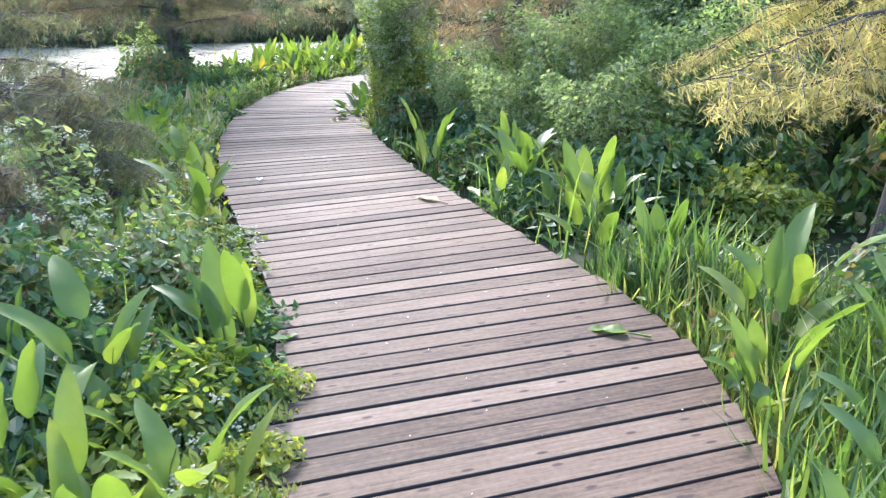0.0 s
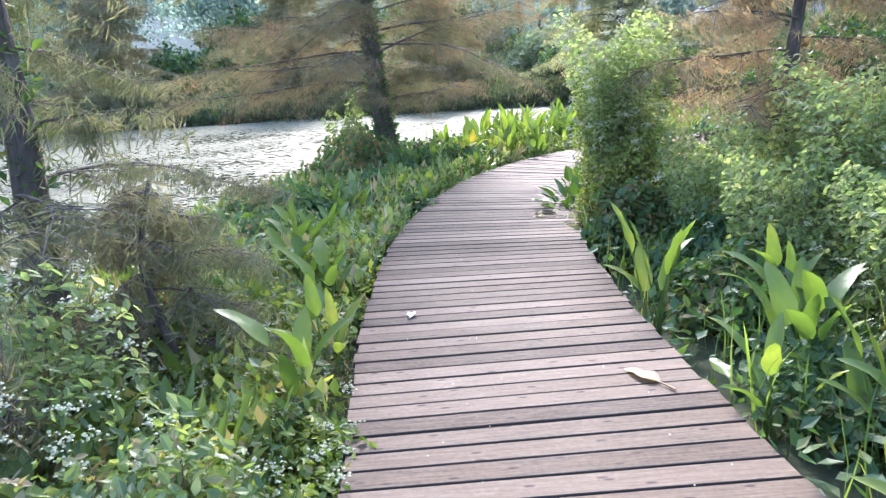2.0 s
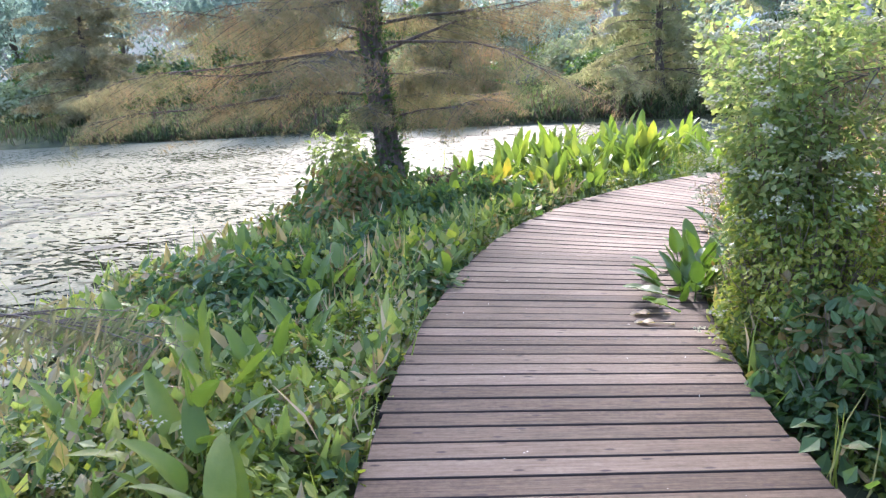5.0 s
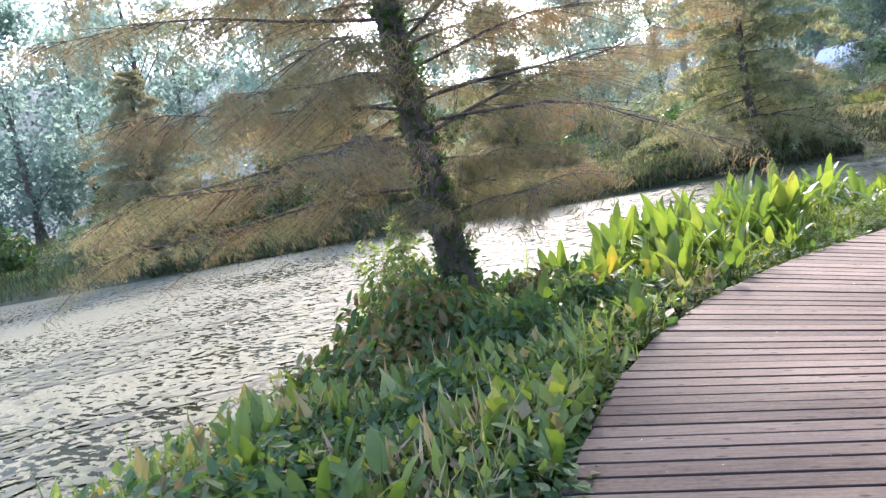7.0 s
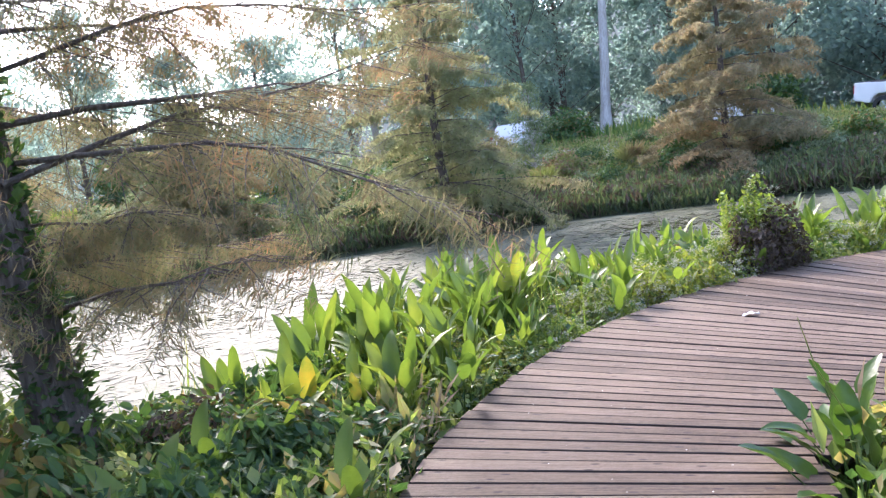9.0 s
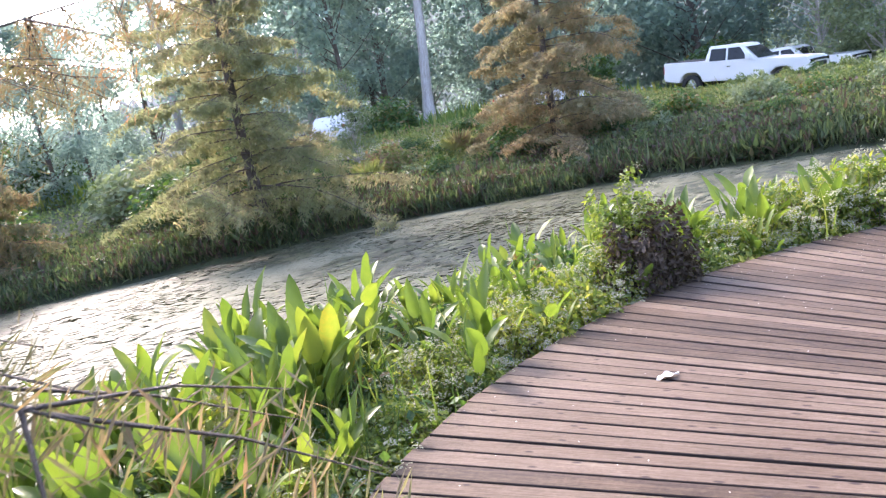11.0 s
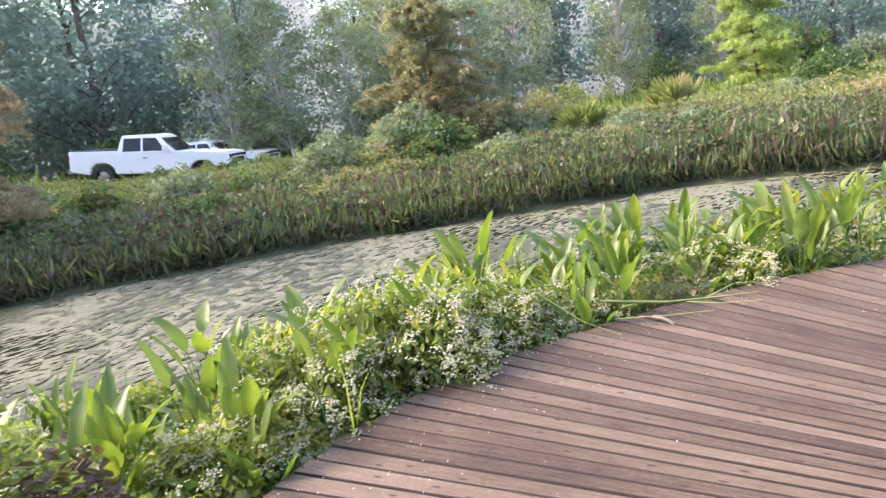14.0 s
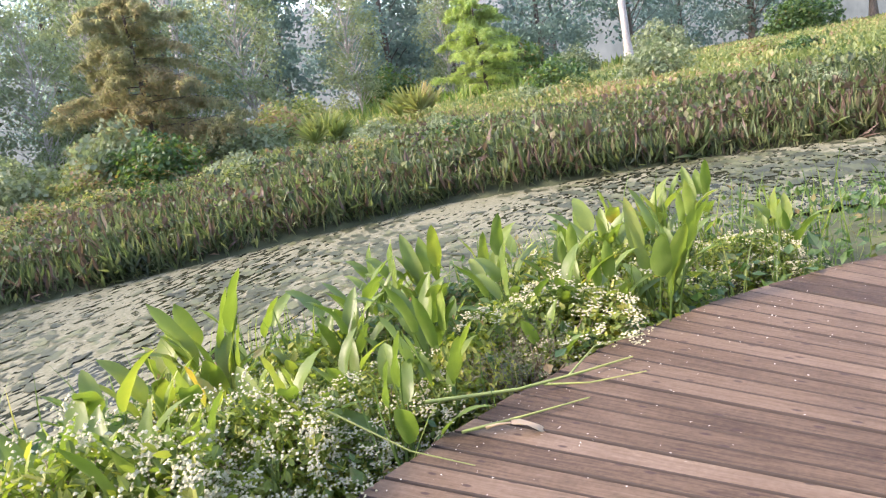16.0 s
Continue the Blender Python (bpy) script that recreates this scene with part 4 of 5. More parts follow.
for s in np.arange(2.8, 30.0, 0.9):
    off = 1.35 + g.uniform(-0.2, 0.3)
    x, y = by_edge(s, off)
    if in_polygon(np.array([(x, y)]), POND)[0]:
        continue
    plant_vine(g.choice(list("CCDB")), x, y, g.uniform(0.8, 1.1), g.uniform(0.6, 1.0), g.uniform(0, 360))
for x, y in [(-3.6, 7.6), (-4.2, 8.6), (-4.8, 9.6), (-4.9, 10.6), (-5.2, 11.4), (-4.2, 11.2), (-4.2, 12.6), (-5.1, 12.9), (-4.5, 13.4), (-3.9, 10.0), (-2.9, 6.2), (-2.2, 5.0), (-1.7, 3.9), (-1.2, 2.6), (-0.6, 1.6), (-0.2, 0.4), (-1.6, 1.2)]:
    plant_vine("C", x, y, g.uniform(0.95, 1.3), g.uniform(0.7, 1.15), g.uniform(0, 360))
for x, y, k, sc in [(0.72, 1.35, "D", 0.8), (0.62, 1.95, "B", 0.9), (0.45, 2.45, "D", 0.85), (0.2, 1.5, "D", 1.0), (-0.05, 2.3, "C", 1.0), (0.75, 0.75, "D", 0.8), (0.15, 3.1, "C", 0.8), (0.5, 2.1, "D", 1.0)]:
    plant_vine(k, x, y, sc, 1.15, x * 211 % 360)
for x, y, sc, h in [(-5.0, 11.3, 1.25, 1.5), (-4.3, 11.6, 1.0, 1.3), (-5.4, 12.2, 1.1, 1.5), (-4.3, 12.5, 0.9, 1.2), (-3.9, 12.1, 0.8, 1.0), (-4.9, 10.6, 1.2, 1.1)]:
    plant_vine("C", x, y, sc, h, x * 97 % 360)
for x, y, sc in [(1.03, 1.45, 0.5), (0.98, 2.0, 0.5), (0.8, 2.5, 0.5), (1.05, 0.95, 0.5)]:
    plant_vine("D", x, y, sc, 1.3, x * 97 % 360, 0.1)
for s in np.arange(19.0, 31.0, 0.55):
    x, y = by_edge(s, g.uniform(1.2, 2.3))
    if not in_polygon(np.array([(x, y)]), POND)[0]:
        plant_vine(g.choice(list("BDBC")), x, y, g.uniform(0.8, 1.1), g.uniform(0.8, 1.15), g.uniform(0, 360))
# growth round the foot of the leaning cypress
bush("root_tangle", "dark dead vine tangle against the cypress foot", "dead vines", (0.5, 0.42, 0.6), 900, 0.05, M_BROWNDEAD, 58, 0, 160, stand(-4.85, 12.75))
bush("climbing_shrub", "leafy green vine shrub climbing beside the cypress trunk", "vine", (0.5, 0.45, 1.35), 2600, 0.065, M_THICKET, 59, 200, 70, stand(-5.95, 12.15))
bush("climbing_shrub", "low leafy green vine in front of the cypress", "vine", (0.8, 0.7, 0.75), 4200, 0.06, M_THICKET, 60, 300, 70, stand(-5.2, 11.6))
# the hump at the bend; its dark dead tangle also stands in for shade
bush("vine_hump", "tall vine-covered stump mound, woody on one side", "vine mound", (0.42, 0.36, 1.12), 4200, 0.05, M_VINE, 55, 500, 60, stand(-0.62, 17.35))
bush("vine_hump", "dry brown tangle of dead vine stems at the deck edge, darkened as hump shade", "dead vines", (0.46, 0.30, 0.86), 4600, 0.05, M_BROWNDEAD, 56, 0, 160, stand(-0.50, 17.12))
for x, y, k, s, h in [(2.1, 18.1, "A", 1.2, 1.25), (1.4, 18.2, "A", 1.1, 1.2), (2.9, 18.0, "A", 1.0, 1.15), (0.3, 17.9, "B", 1.0, 1.0), (-1.6, 16.9, "B", 1.05, 1.2), (5.4, 17.0, "A", 0.8, 0.8), (6.3, 16.0, "A", 0.8, 0.8)]:
    plant_vine(k, x, y, s, h, s * 90)
for x, y, k, s, h in [(-2.75, 15.35, "B", 0.75, 1.0), (-2.35, 15.95, "A", 0.8, 1.05), (-1.9, 16.45, "A", 0.85, 1.1), (-1.4, 16.85, "B", 0.9, 1.2), (-0.95, 17.2, "A", 0.9, 1.2), (-0.2, 17.6, "B", 0.9, 1.1), (0.8, 18.0, "A", 0.95, 1.1)]:
    plant_vine(k, x, y, s, h, s * 400)
bush("dry_sprig", "small brown feathery sprig beside the deck", "shrub", (0.55, 0.38, 0.42), 3600, 0.02, M_CYPRESS, 57, 0, 150, stand(4.25, 17.15))

# the inner side of the walk: tall overhanging bush and lower growth
bush("overhanging_bush", "tall vine-draped bush with white flower heads leaning over the deck", "bush", (0.45, 0.50, 2.25), 17000, 0.044, M_THICKET, 71, 4600, 120, stand(-0.50, 9.4), 0.024, "", 1.5)
bush("overhanging_bush", "yellow-green vine mound hanging over the deck edge", "bush", (0.52, 0.68, 1.25), 12000, 0.036, M_VINE, 77, 300, 200, stand(-0.36, 9.2), 0.02, "", 0.3)
for x, y, r, h, seed, lab in [
        (0.62, 8.75, 0.72, 1.25, 76, "rounded pale-green vine mound beside the walk"),
        (1.35, 8.0, 0.80, 1.15, 72, "soft green mound of tangled vines behind the lance leaves"),
        (2.2, 7.35, 0.85, 1.2, 73, "soft mid-green mound of tangled vines"),
        (1.9, 9.0, 1.2, 1.8, 78, "tall loose vine-covered bush behind the walk"),
        (3.2, 8.2, 1.25, 1.75, 79, "broad loose pale-green bush behind the walk"),
        (3.1, 10.0, 1.5, 2.4, 80, "tall airy green bush in the thicket")]:
    bush("thicket_bush", lab, "bush", (r, r * 0.95, h), int(11500 * r * h), 0.040 + 0.006 * r, M_THICKET, seed, int(420 * r * h), 90, stand(x, y), 0.02, "vine-covered thicket inside the bend", 0.1)
bush("overhanging_bush", "dark leafy thicket inside the bend", "bush", (1.3, 1.2, 2.0), 11000, 0.09, M_DARKVINE, 74, 300, 70, stand(1.2, 11.6), 0.03)
for x, y, k, s, h in [(1.1, 7.35, "C", 1.0, 1.1), (0.3, 8.5, "D", 0.9, 1.1), (0.75, 8.0, "C", 1.0, 1.3), (-0.40, 9.1, "D", 0.7, 1.3), (-0.30, 9.7, "C", 0.7, 1.3), (1.9, 6.2, "C", 1.0, 0.9), (-0.55, 12.6, "B", 0.75, 0.9), (-0.2, 11.6, "D", 1.0, 1.2), (0.15, 13.2, "C", 0.8, 0.9),
                      (2.6, 6.6, "C", 1.2, 1.2), (3.4, 6.2, "D", 1.2, 1.0), (3.6, 3.4, "D", 1.0, 0.8), (4.4, 4.2, "C", 1.3, 1.1), (4.2, 2.2, "D", 1.2, 0.8), (1.9, 12.5, "C", 1.3, 1.3), (1.0, 12.9, "C", 1.1, 1.0), (3.4, 7.0, "C", 1.2, 1.4), (5.2, 6.4, "C", 1.6, 1.8), (6.2, 8.0, "C", 2.0, 2.6), (5.6, 3.0, "C", 1.4, 1.2), (4.9, 9.6, "C", 2.0, 3.2), (3.4, 10.2, "C", 2.0, 3.6)]:
    plant_vine(k, x, y, s, h, x * 133 % 360)


def pickerel(label, seed, leaves=7, tall=1.0, mat=M_PICKEREL, broad=1.0, lean=0.30):
    """A clump of stalked lance leaves, each its own part."""
    g = np.random.default_rng(seed)
    root = thing("pickerelweed", label, "pickerelweed", "pickerelweed clumps")
    for i in range(leaves):
        ln, w = g.uniform(0.20, 0.34) * tall, g.uniform(0.065, 0.11) * tall * broad
        v, f = lance_leaf(ln, w, g.uniform(0.1, 1.0), g.uniform(0.1, 0.45), 7, g.uniform(0.22, 0.55) * tall, g.uniform(0.02, lean))
        a = g.uniform(0, 360)
        r = g.uniform(0.0, 0.10)
        part("leaf", mesh_of("leaf", v, f, mat, True), parent=root, at=pose(r * math.cos(a), r * math.sin(a), -0.02, g.uniform(-9, 9), g.uniform(-9, 9), a))
    return root


PICK = [pickerel("clump of upright lance-shaped green leaves on stalks", 81, 7), pickerel("tall clump of glossy lance-shaped leaves", 82, 8, 1.15), pickerel("loose clump of broad green and yellowing leaves", 83, 6, 1.1), pickerel("low clump of lance-shaped leaves", 84, 6, 0.85),
        pickerel("dark glossy clump of broad paddle-shaped leaves by the deck", 85, 11, 0.9, M_GLOSSY, 1.35, 0.7)]
placed_first = set()


def plant_pick(i, x, y, s=1.0, yaw=0.0):
    ob = PICK[i]
    m = stand(x, y, yaw)
    if i in placed_first:
        ob = copy_thing(ob, m)
    else:
        placed_first.add(i); ob.matrix_basis = m
    ob.scale = (s, s, s)


g = np.random.default_rng(91)
for s in np.arange(2.2, 30.5, 0.27):
    x, y = by_edge(s, g.uniform(0.12, 1.5))
    low = 0.8 if 7.5 < y < 11 and x < -1 else 1.0
    plant_pick(int(g.integers(0, 4)), x, y, g.uniform(0.8, 1.15) * low, g.uniform(0, 360))
for s in np.arange(19.5, 30.5, 0.3):
    x, y = by_edge(s, g.uniform(0.8, 2.1))
    plant_pick(int(g.integers(0, 4)), x, y, g.uniform(0.95, 1.25), g.uniform(0, 360))
for s in np.arange(19.0, 31.5, 0.13):
    x, y = by_edge(s, g.uniform(0.25, 2.6))
    if not in_polygon(np.array([(x, y)]), POND)[0]:
        plant_pick(int(g.integers(0, 4)), x, y, g.uniform(0.8, 1.2), g.uniform(0, 360))
for _ in range(34):
    x, y = g.uniform(-5.0, -2.9), g.uniform(14.9, 17.6)
    if line_distance(np.array([(x, y)]), LEFT_EDGE[::6])[0] > 0.9 and not in_polygon(np.array([(x, y)]), DECK_POLY)[0] and not in_polygon(np.array([(x, y)]), POND)[0]:
        plant_pick(int(g.integers(0, 4)), x, y, g.uniform(1.1, 1.35), g.uniform(0, 360))
for _ in range(46):
    x, y = g.uniform(-5.6, -2.6), g.uniform(6.5, 11.5)
    if line_distance(np.array([(x, y)]), LEFT_EDGE[::6])[0] > 0.3 and not in_polygon(np.array([(x, y)]), DECK_POLY)[0] and not in_polygon(np.array([(x, y)]), POND)[0]:
        plant_pick(int(g.integers(0, 4)), x, y, g.uniform(0.6, 0.85), g.uniform(0, 360))
for x, y, k, sc, yaw in [(0.72, 0.62, 2, 1.35, 20), (0.55, 1.15, 1, 1.2, 80), (0.95, 1.72, 2, 1.05, 200), (0.75, 1.5, 1, 1.0, 130), (0.35, 1.75, 0, 1.15, 270), (0.2, 2.3, 2, 1.2, 30), (0.6, 2.75, 1, 1.1, 300)]:
    plant_pick(k, x, y, sc, yaw)
# inner side
for s in np.arange(4.5, 14.5, 0.3):
    x, y = (float(q) for q in edge_at(s, deck_width(s) + g.uniform(0.12, 0.9)))
    if y > 7.0:
        continue
    plant_pick(int(g.integers(0, 4)), x, y, g.uniform(0.8, 1.2), g.uniform(0, 360))
for x, y in [(-1.08, 9.72), (-1.2, 10.1), (-1.25, 10.5), (-1.15, 10.3), (-1.22, 10.9), (-1.12, 9.95), (-1.15, 12.25), (-1.0, 12.7), (-1.16, 11.95)]:
    plant_pick(4, x, y, g.uniform(0.8, 1.05), g.uniform(0, 360))


# ---------------------------------------------------------------- carpets of small growth
def carpet(name, label, category, proto, places, lo, hi, mat, g, sizes, tilt=(0.2, 1.6), zspan=(0.0, 0.3)):
    n = len(places)
    z = ground_z(places) + g.uniform(*zspan, n)
    s = (g.uniform(lo, hi, n) * np.clip(1.0 + 0.28 * wave(places, 1.3, lo * 10) + 0.22 * wave(places, 3.7, hi * 7), 0.4, 1.5))[:, None] * np.array(sizes)
    v, f = strew(proto, np.column_stack([places, z]), turns(g.uniform(0, 6.28, n), g.uniform(*tilt, n), g.normal(0, 0.3, n)), s)
    return tagged(part(name, mesh_of(name, v, f, mat)), label, category, "", "stuff")


def scatter_xy(g, n, x0, x1, y0, y1, keep):
    p = np.column_stack([g.uniform(x0, x1, n), g.uniform(y0, y1, n)])
    return p[keep(p)]


g = np.random.default_rng(101)


def dry_near(p):
    return ~in_polygon(p, POND) & ~in_polygon(p, DECK_POLY) & ~in_polygon(p, FAR_LAND)


near = scatter_xy(g, 60000, -7, 10, -4, 21, dry_near)
dl = line_distance(near, LEFT_EDGE[::8])
near = near[(dl < 4.5)]
carpet("undergrowth", "low tangled green undergrowth covering the bank", "undergrowth", SMALL_LEAF, near, 0.05, 0.11, M_DARKVINE, g, (1, 1, 1), (0.4, 2.0), (0.02, 0.34))
blades = scatter_xy(g, 14000, -6.5, 9, -4, 21, dry_near)
blades = blades[line_distance(blades, LEFT_EDGE[::8]) < 3.2]
lowleaf = scatter_xy(g, 22000, -6.3, -0.5, 3.5, 14.0, dry_near)
dd = line_distance(lowleaf, LEFT_EDGE[::8])
lowleaf = lowleaf[(dd > 0.12) & (wave(lowleaf, 2.6, 3.0) > -0.5)]
carpet("bank_leaves", "mixed green lance leaves leaning over the bank", "bank plants", KITE, lowleaf[::3], 0.10, 0.26, M_BANK, g, (0.30, 1, 1), (-1.2, 1.5), (0.05, 0.34))
carpet("bank_leaves", "crowded pale-green small leaves over the bank", "bank plants", LEAF_QUAD, lowleaf + 0.05, 0.05, 0.11, M_BANK, g, (1, 1, 1), (-1.2, 1.8), (0.12, 0.42))
carpet("bank_leaves", "yellow-green vine leaves trailing over the bank", "bank plants", LEAF_QUAD, lowleaf[wave(lowleaf, 1.7, 5.0) > 0.1][::2] + 0.09, 0.05, 0.10, M_VINE, g, (1, 1, 1), (-1.0, 1.8), (0.2, 0.46))
carpet("dead_litter", "brown dead leaves and stems among the bank plants", "dead leaves", KITE, lowleaf[wave(lowleaf, 2.1, 9.0) > 0.3][::2] + 0.03, 0.10, 0.25, M_DEAD, g, (0.1, 1, 1), (-1.5, 1.5), (0.1, 0.38))
carpet("grass", "thin green grass blades among the plants", "grass", BLADE, blades, 0.25, 0.6, M_GRASS, g, (0.022, 0.8, 1), (-0.3, 0.5), (-0.02, 0.05))
gr = scatter_xy(g, 13000, 2.2, 5.2, -0.5, 4.6, dry_near)
gr = gr[np.abs(line_distance(gr, DECK_RIGHT) - 0.75) < 0.75]
carpet("grass", "lush bright green grass beside the deck", "grass", BLADE, gr, 0.2, 0.5, M_GRASS, g, (0.045, 0.9, 1), (-0.6, 0.9), (-0.02, 0.05))

far_all = scatter_xy(g, 330000, -45, 50, 8, 56, lambda p: in_polygon(p, FAR_LAND) & ~in_polygon(p, POND))
df = line_distance(far_all, FAR)
near_bank = scatter_xy(g, 620000, -26, 17, 10, 34, lambda p: in_polygon(p, FAR_LAND) & ~in_polygon(p, POND))
nb = line_distance(near_bank, FAR)
carpet("shore_plants", "dense dark lance-leaved plants along the far waterline", "shore plants", KITE, near_bank[nb < 2.4], 0.14, 0.36, M_SHORE, g, (0.2, 0.8, 1), (-1.2, 1.3), (-0.05, 0.3))
broad = near_bank[(nb < 1.6) & (wave(near_bank, 0.9, 2.0) > -0.3)][::14]
carpet("shore_plants", "broad upright lance leaves at the far waterline", "shore plants", KITE, broad[::2], 0.2, 0.4, M_SHORE, g, (0.36, 0.8, 1), (-1.1, 1.2), (0.05, 0.35))
carpet("shore_plants", "low brown-green leaves above the far waterline", "shore plants", LEAF_QUAD, near_bank[(nb > 0.5) & (nb < 6.0)], 0.06, 0.15, M_SHORE, g, (1, 1, 1), (0.0, 1.8), (0.1, 0.5))
carpet("shore_plants", "dense dark plants along the distant waterline", "shore plants", KITE, far_all[df < 3.0], 0.25, 0.5, M_SHORE, g, (0.12, 0.8, 1), (-0.6, 0.8), (-0.05, 0.2))
carpet("meadow_grass", "tall green and straw-coloured meadow grass on the slope", "meadow grass", KITE, near_bank[nb > 4.5][::3], 0.15, 0.4, M_FIELD, g, (0.09, 0.8, 1), (-0.7, 0.8), (-0.05, 0.15))
meadow = np.concatenate([far_all[(df > 2.6) & (df < 19)], scatter_xy(g, 130000, -12, 26, 14, 46, lambda p: in_polygon(p, FAR_LAND) & (line_distance(p, FAR) > 3))])
carpet("meadow_grass", "mixed meadow herbs on the slope", "meadow grass", LEAF_QUAD, meadow, 0.05, 0.13, M_FIELD, g, (1, 1, 1), (0.0, 1.6), (0.05, 0.45))
field = scatter_xy(g, 120000, 14, 62, -5, 42, lambda p: in_polygon(p, FAR_LAND) & ~in_polygon(p, POND))
field = field[line_distance(field, FAR) > 4]
carpet("meadow_grass", "yellowing open field with tall dry grass", "meadow grass", KITE, field, 0.15, 0.34, M_FIELD, g, (0.16, 0.8, 1), (-0.7, 0.8), (-0.05, 0.15))
tops = scatter_xy(g, 110000, 8, 50, 2, 40, lambda p: in_polygon(p, FAR_LAND) & ~in_polygon(p, POND))
tops = tops[line_distance(tops, FAR) > 3]
carpet("meadow_grass", "yellow and rust-tinged herb tops in the field", "meadow grass", LEAF_QUAD, tops, 0.06, 0.15, M_FIELD, g, (0.8, 1, 1.2), (0.0, 1.2), (0.08, 0.42))
fm = scatter_xy(g, 70000, -40, 62, 25, 62, lambda p: in_polygon(p, FAR_LAND) & ~in_polygon(p, POND))
fm = fm[line_distance(fm, FAR) > 14]
carpet("meadow_grass", "rough grass below the woods", "meadow grass", KITE, fm[::2], 0.4, 0.9, M_GRASS, g, (0.16, 0.8, 1), (-0.6, 0.7), (-0.05, 0.1))

# bushes on the far bank
SHRUB = bush("bank_shrub", "rounded grey-green shrub on the grassy bank", "shrub", (1.2, 1.1, 1.3), 3200, 0.13, M_PALE, 111, 0, 30, group="shrubs on the far bank")
SHRUB.matrix_basis = stand(11.0, 31.0)
SHRUB2 = bush("bank_shrub", "dark green leafy shrub on the bank", "shrub", (1.2, 1.1, 1.4), 3400, 0.14, M_DARKVINE, 112, 0, 30, group="shrubs on the far bank")
SHRUB2.matrix_basis = stand(12.8, 28.6)
SHRUB3 = bush("bank_shrub", "yellow-green feathery shrub in the meadow", "shrub", (1.2, 1.1, 1.2), 3400, 0.12, M_FIELD, 113, 0, 30, group="shrubs on the far bank")
SHRUB3.matrix_basis = stand(15.4, 33.5)
g = np.random.default_rng(121)
for x, y, k, s in [(9.5, 31.8, 2, 0.6), (11.4, 32.8, 2, 0.6), (13.0, 29.8, 0, 1.2), (12.6, 28.0, 1, 0.9), (15.6, 28.2, 0, 1.0), (8.0, 30.6, 1, 0.6), (5.2, 33.0, 1, 0.8), (17.8, 29.2, 2, 1.1), (0.2, 33.2, 1, 0.9), (3.4, 33.6, 1, 0.8), (22.5, 22.0, 1, 0.9), (21.5, 19.0, 0, 0.9), (40.5, 26.0, 0, 1.3), (-3.5, 36, 2, 1.0), (0.6, 36.4, 2, 0.85), (1.6, 37.4, 2, 0.8), (-5.6, 34, 1, 1.0), (4.6, 36.5, 0, 0.9), (8.6, 33.6, 2, 0.7), (16.8, 35, 2, 1.0), (19.5, 33.0, 0, 1.0), (22, 31, 2, 1.1), (-10, 33, 1, 1.3), (-15, 32, 1, 1.5), (-18, 31, 0, 1.6), (-23, 29, 1, 1.6), (-28, 27, 1, 1.7), (-33, 24, 0, 1.8), (-38, 21, 1, 1.8), (-12, 36, 0, 1.8), (-20, 35, 1, 2.2), (-28, 32, 1, 2.4), (-36, 28, 1, 2.4), (-44, 22, 1, 2.4), (-8.5, 38, 1, 1.6), (44, 22, 0, 1.6), (47, 15, 1, 1.8), (43, 30, 1, 1.8), (38, 36, 1, 1.7), (34, 40, 0, 1.6), (29, 43.5, 1, 1.8), (49, 8, 1, 2.0), (-4, 47, 1, 1.6), (-12, 47, 1, 1.9), (-20, 43, 1, 2.4), (6, 50, 1, 2.0), (13, 49, 1, 2.2), (20, 47, 0, 2.0), (26, 46, 1, 2.2), (9.4, 38.6, 2, 0.5), (11.0, 37.8, 2, 0.55), (7.8, 39.6, 2, 0.45), (12.4, 37.0, 2, 0.6), (13.6, 38.6, 0, 0.6), (6.4, 29.2, 1, 0.5), (9.2, 28.0, 2, 0.6), (10.6, 26.4, 1, 0.5), (4.0, 31.2, 0, 0.6), (13.6, 25.0, 2, 0.6), (15.2, 22.6, 0, 0.5), (11.8, 29.6, 2, 0.9), (7.2, 32.4, 0, 0.8), (16.5, 31.5, 2, 0.9), (-2.0, 33.0, 1, 0.6)]:
    c = copy_thing((SHRUB, SHRUB2, SHRUB3)[k], stand(x, y, g.uniform(0, 360)))
    c.scale = (s, s, s * g.uniform(0.85, 1.15))


# low mounds of mixed herbs that make the slope uneven
g = np.random.default_rng(123)
mounds = scatter_xy(g, 1500, -6, 36, 15, 42, lambda p: in_polygon(p, FAR_LAND) & ~in_polygon(p, POND))
md = line_distance(mounds, FAR)
for (x, y) in mounds[(md > 1.6) & (md < 13)][:150]:
    c = copy_thing((SHRUB3, SHRUB3, SHRUB, SHRUB2)[int(g.integers(0, 4))], stand(x, y, g.uniform(0, 360)))
    k = g.uniform(0.28, 0.62)
    c.scale = (k * 1.25, k * 1.25, k * g.uniform(0.7, 1.05))


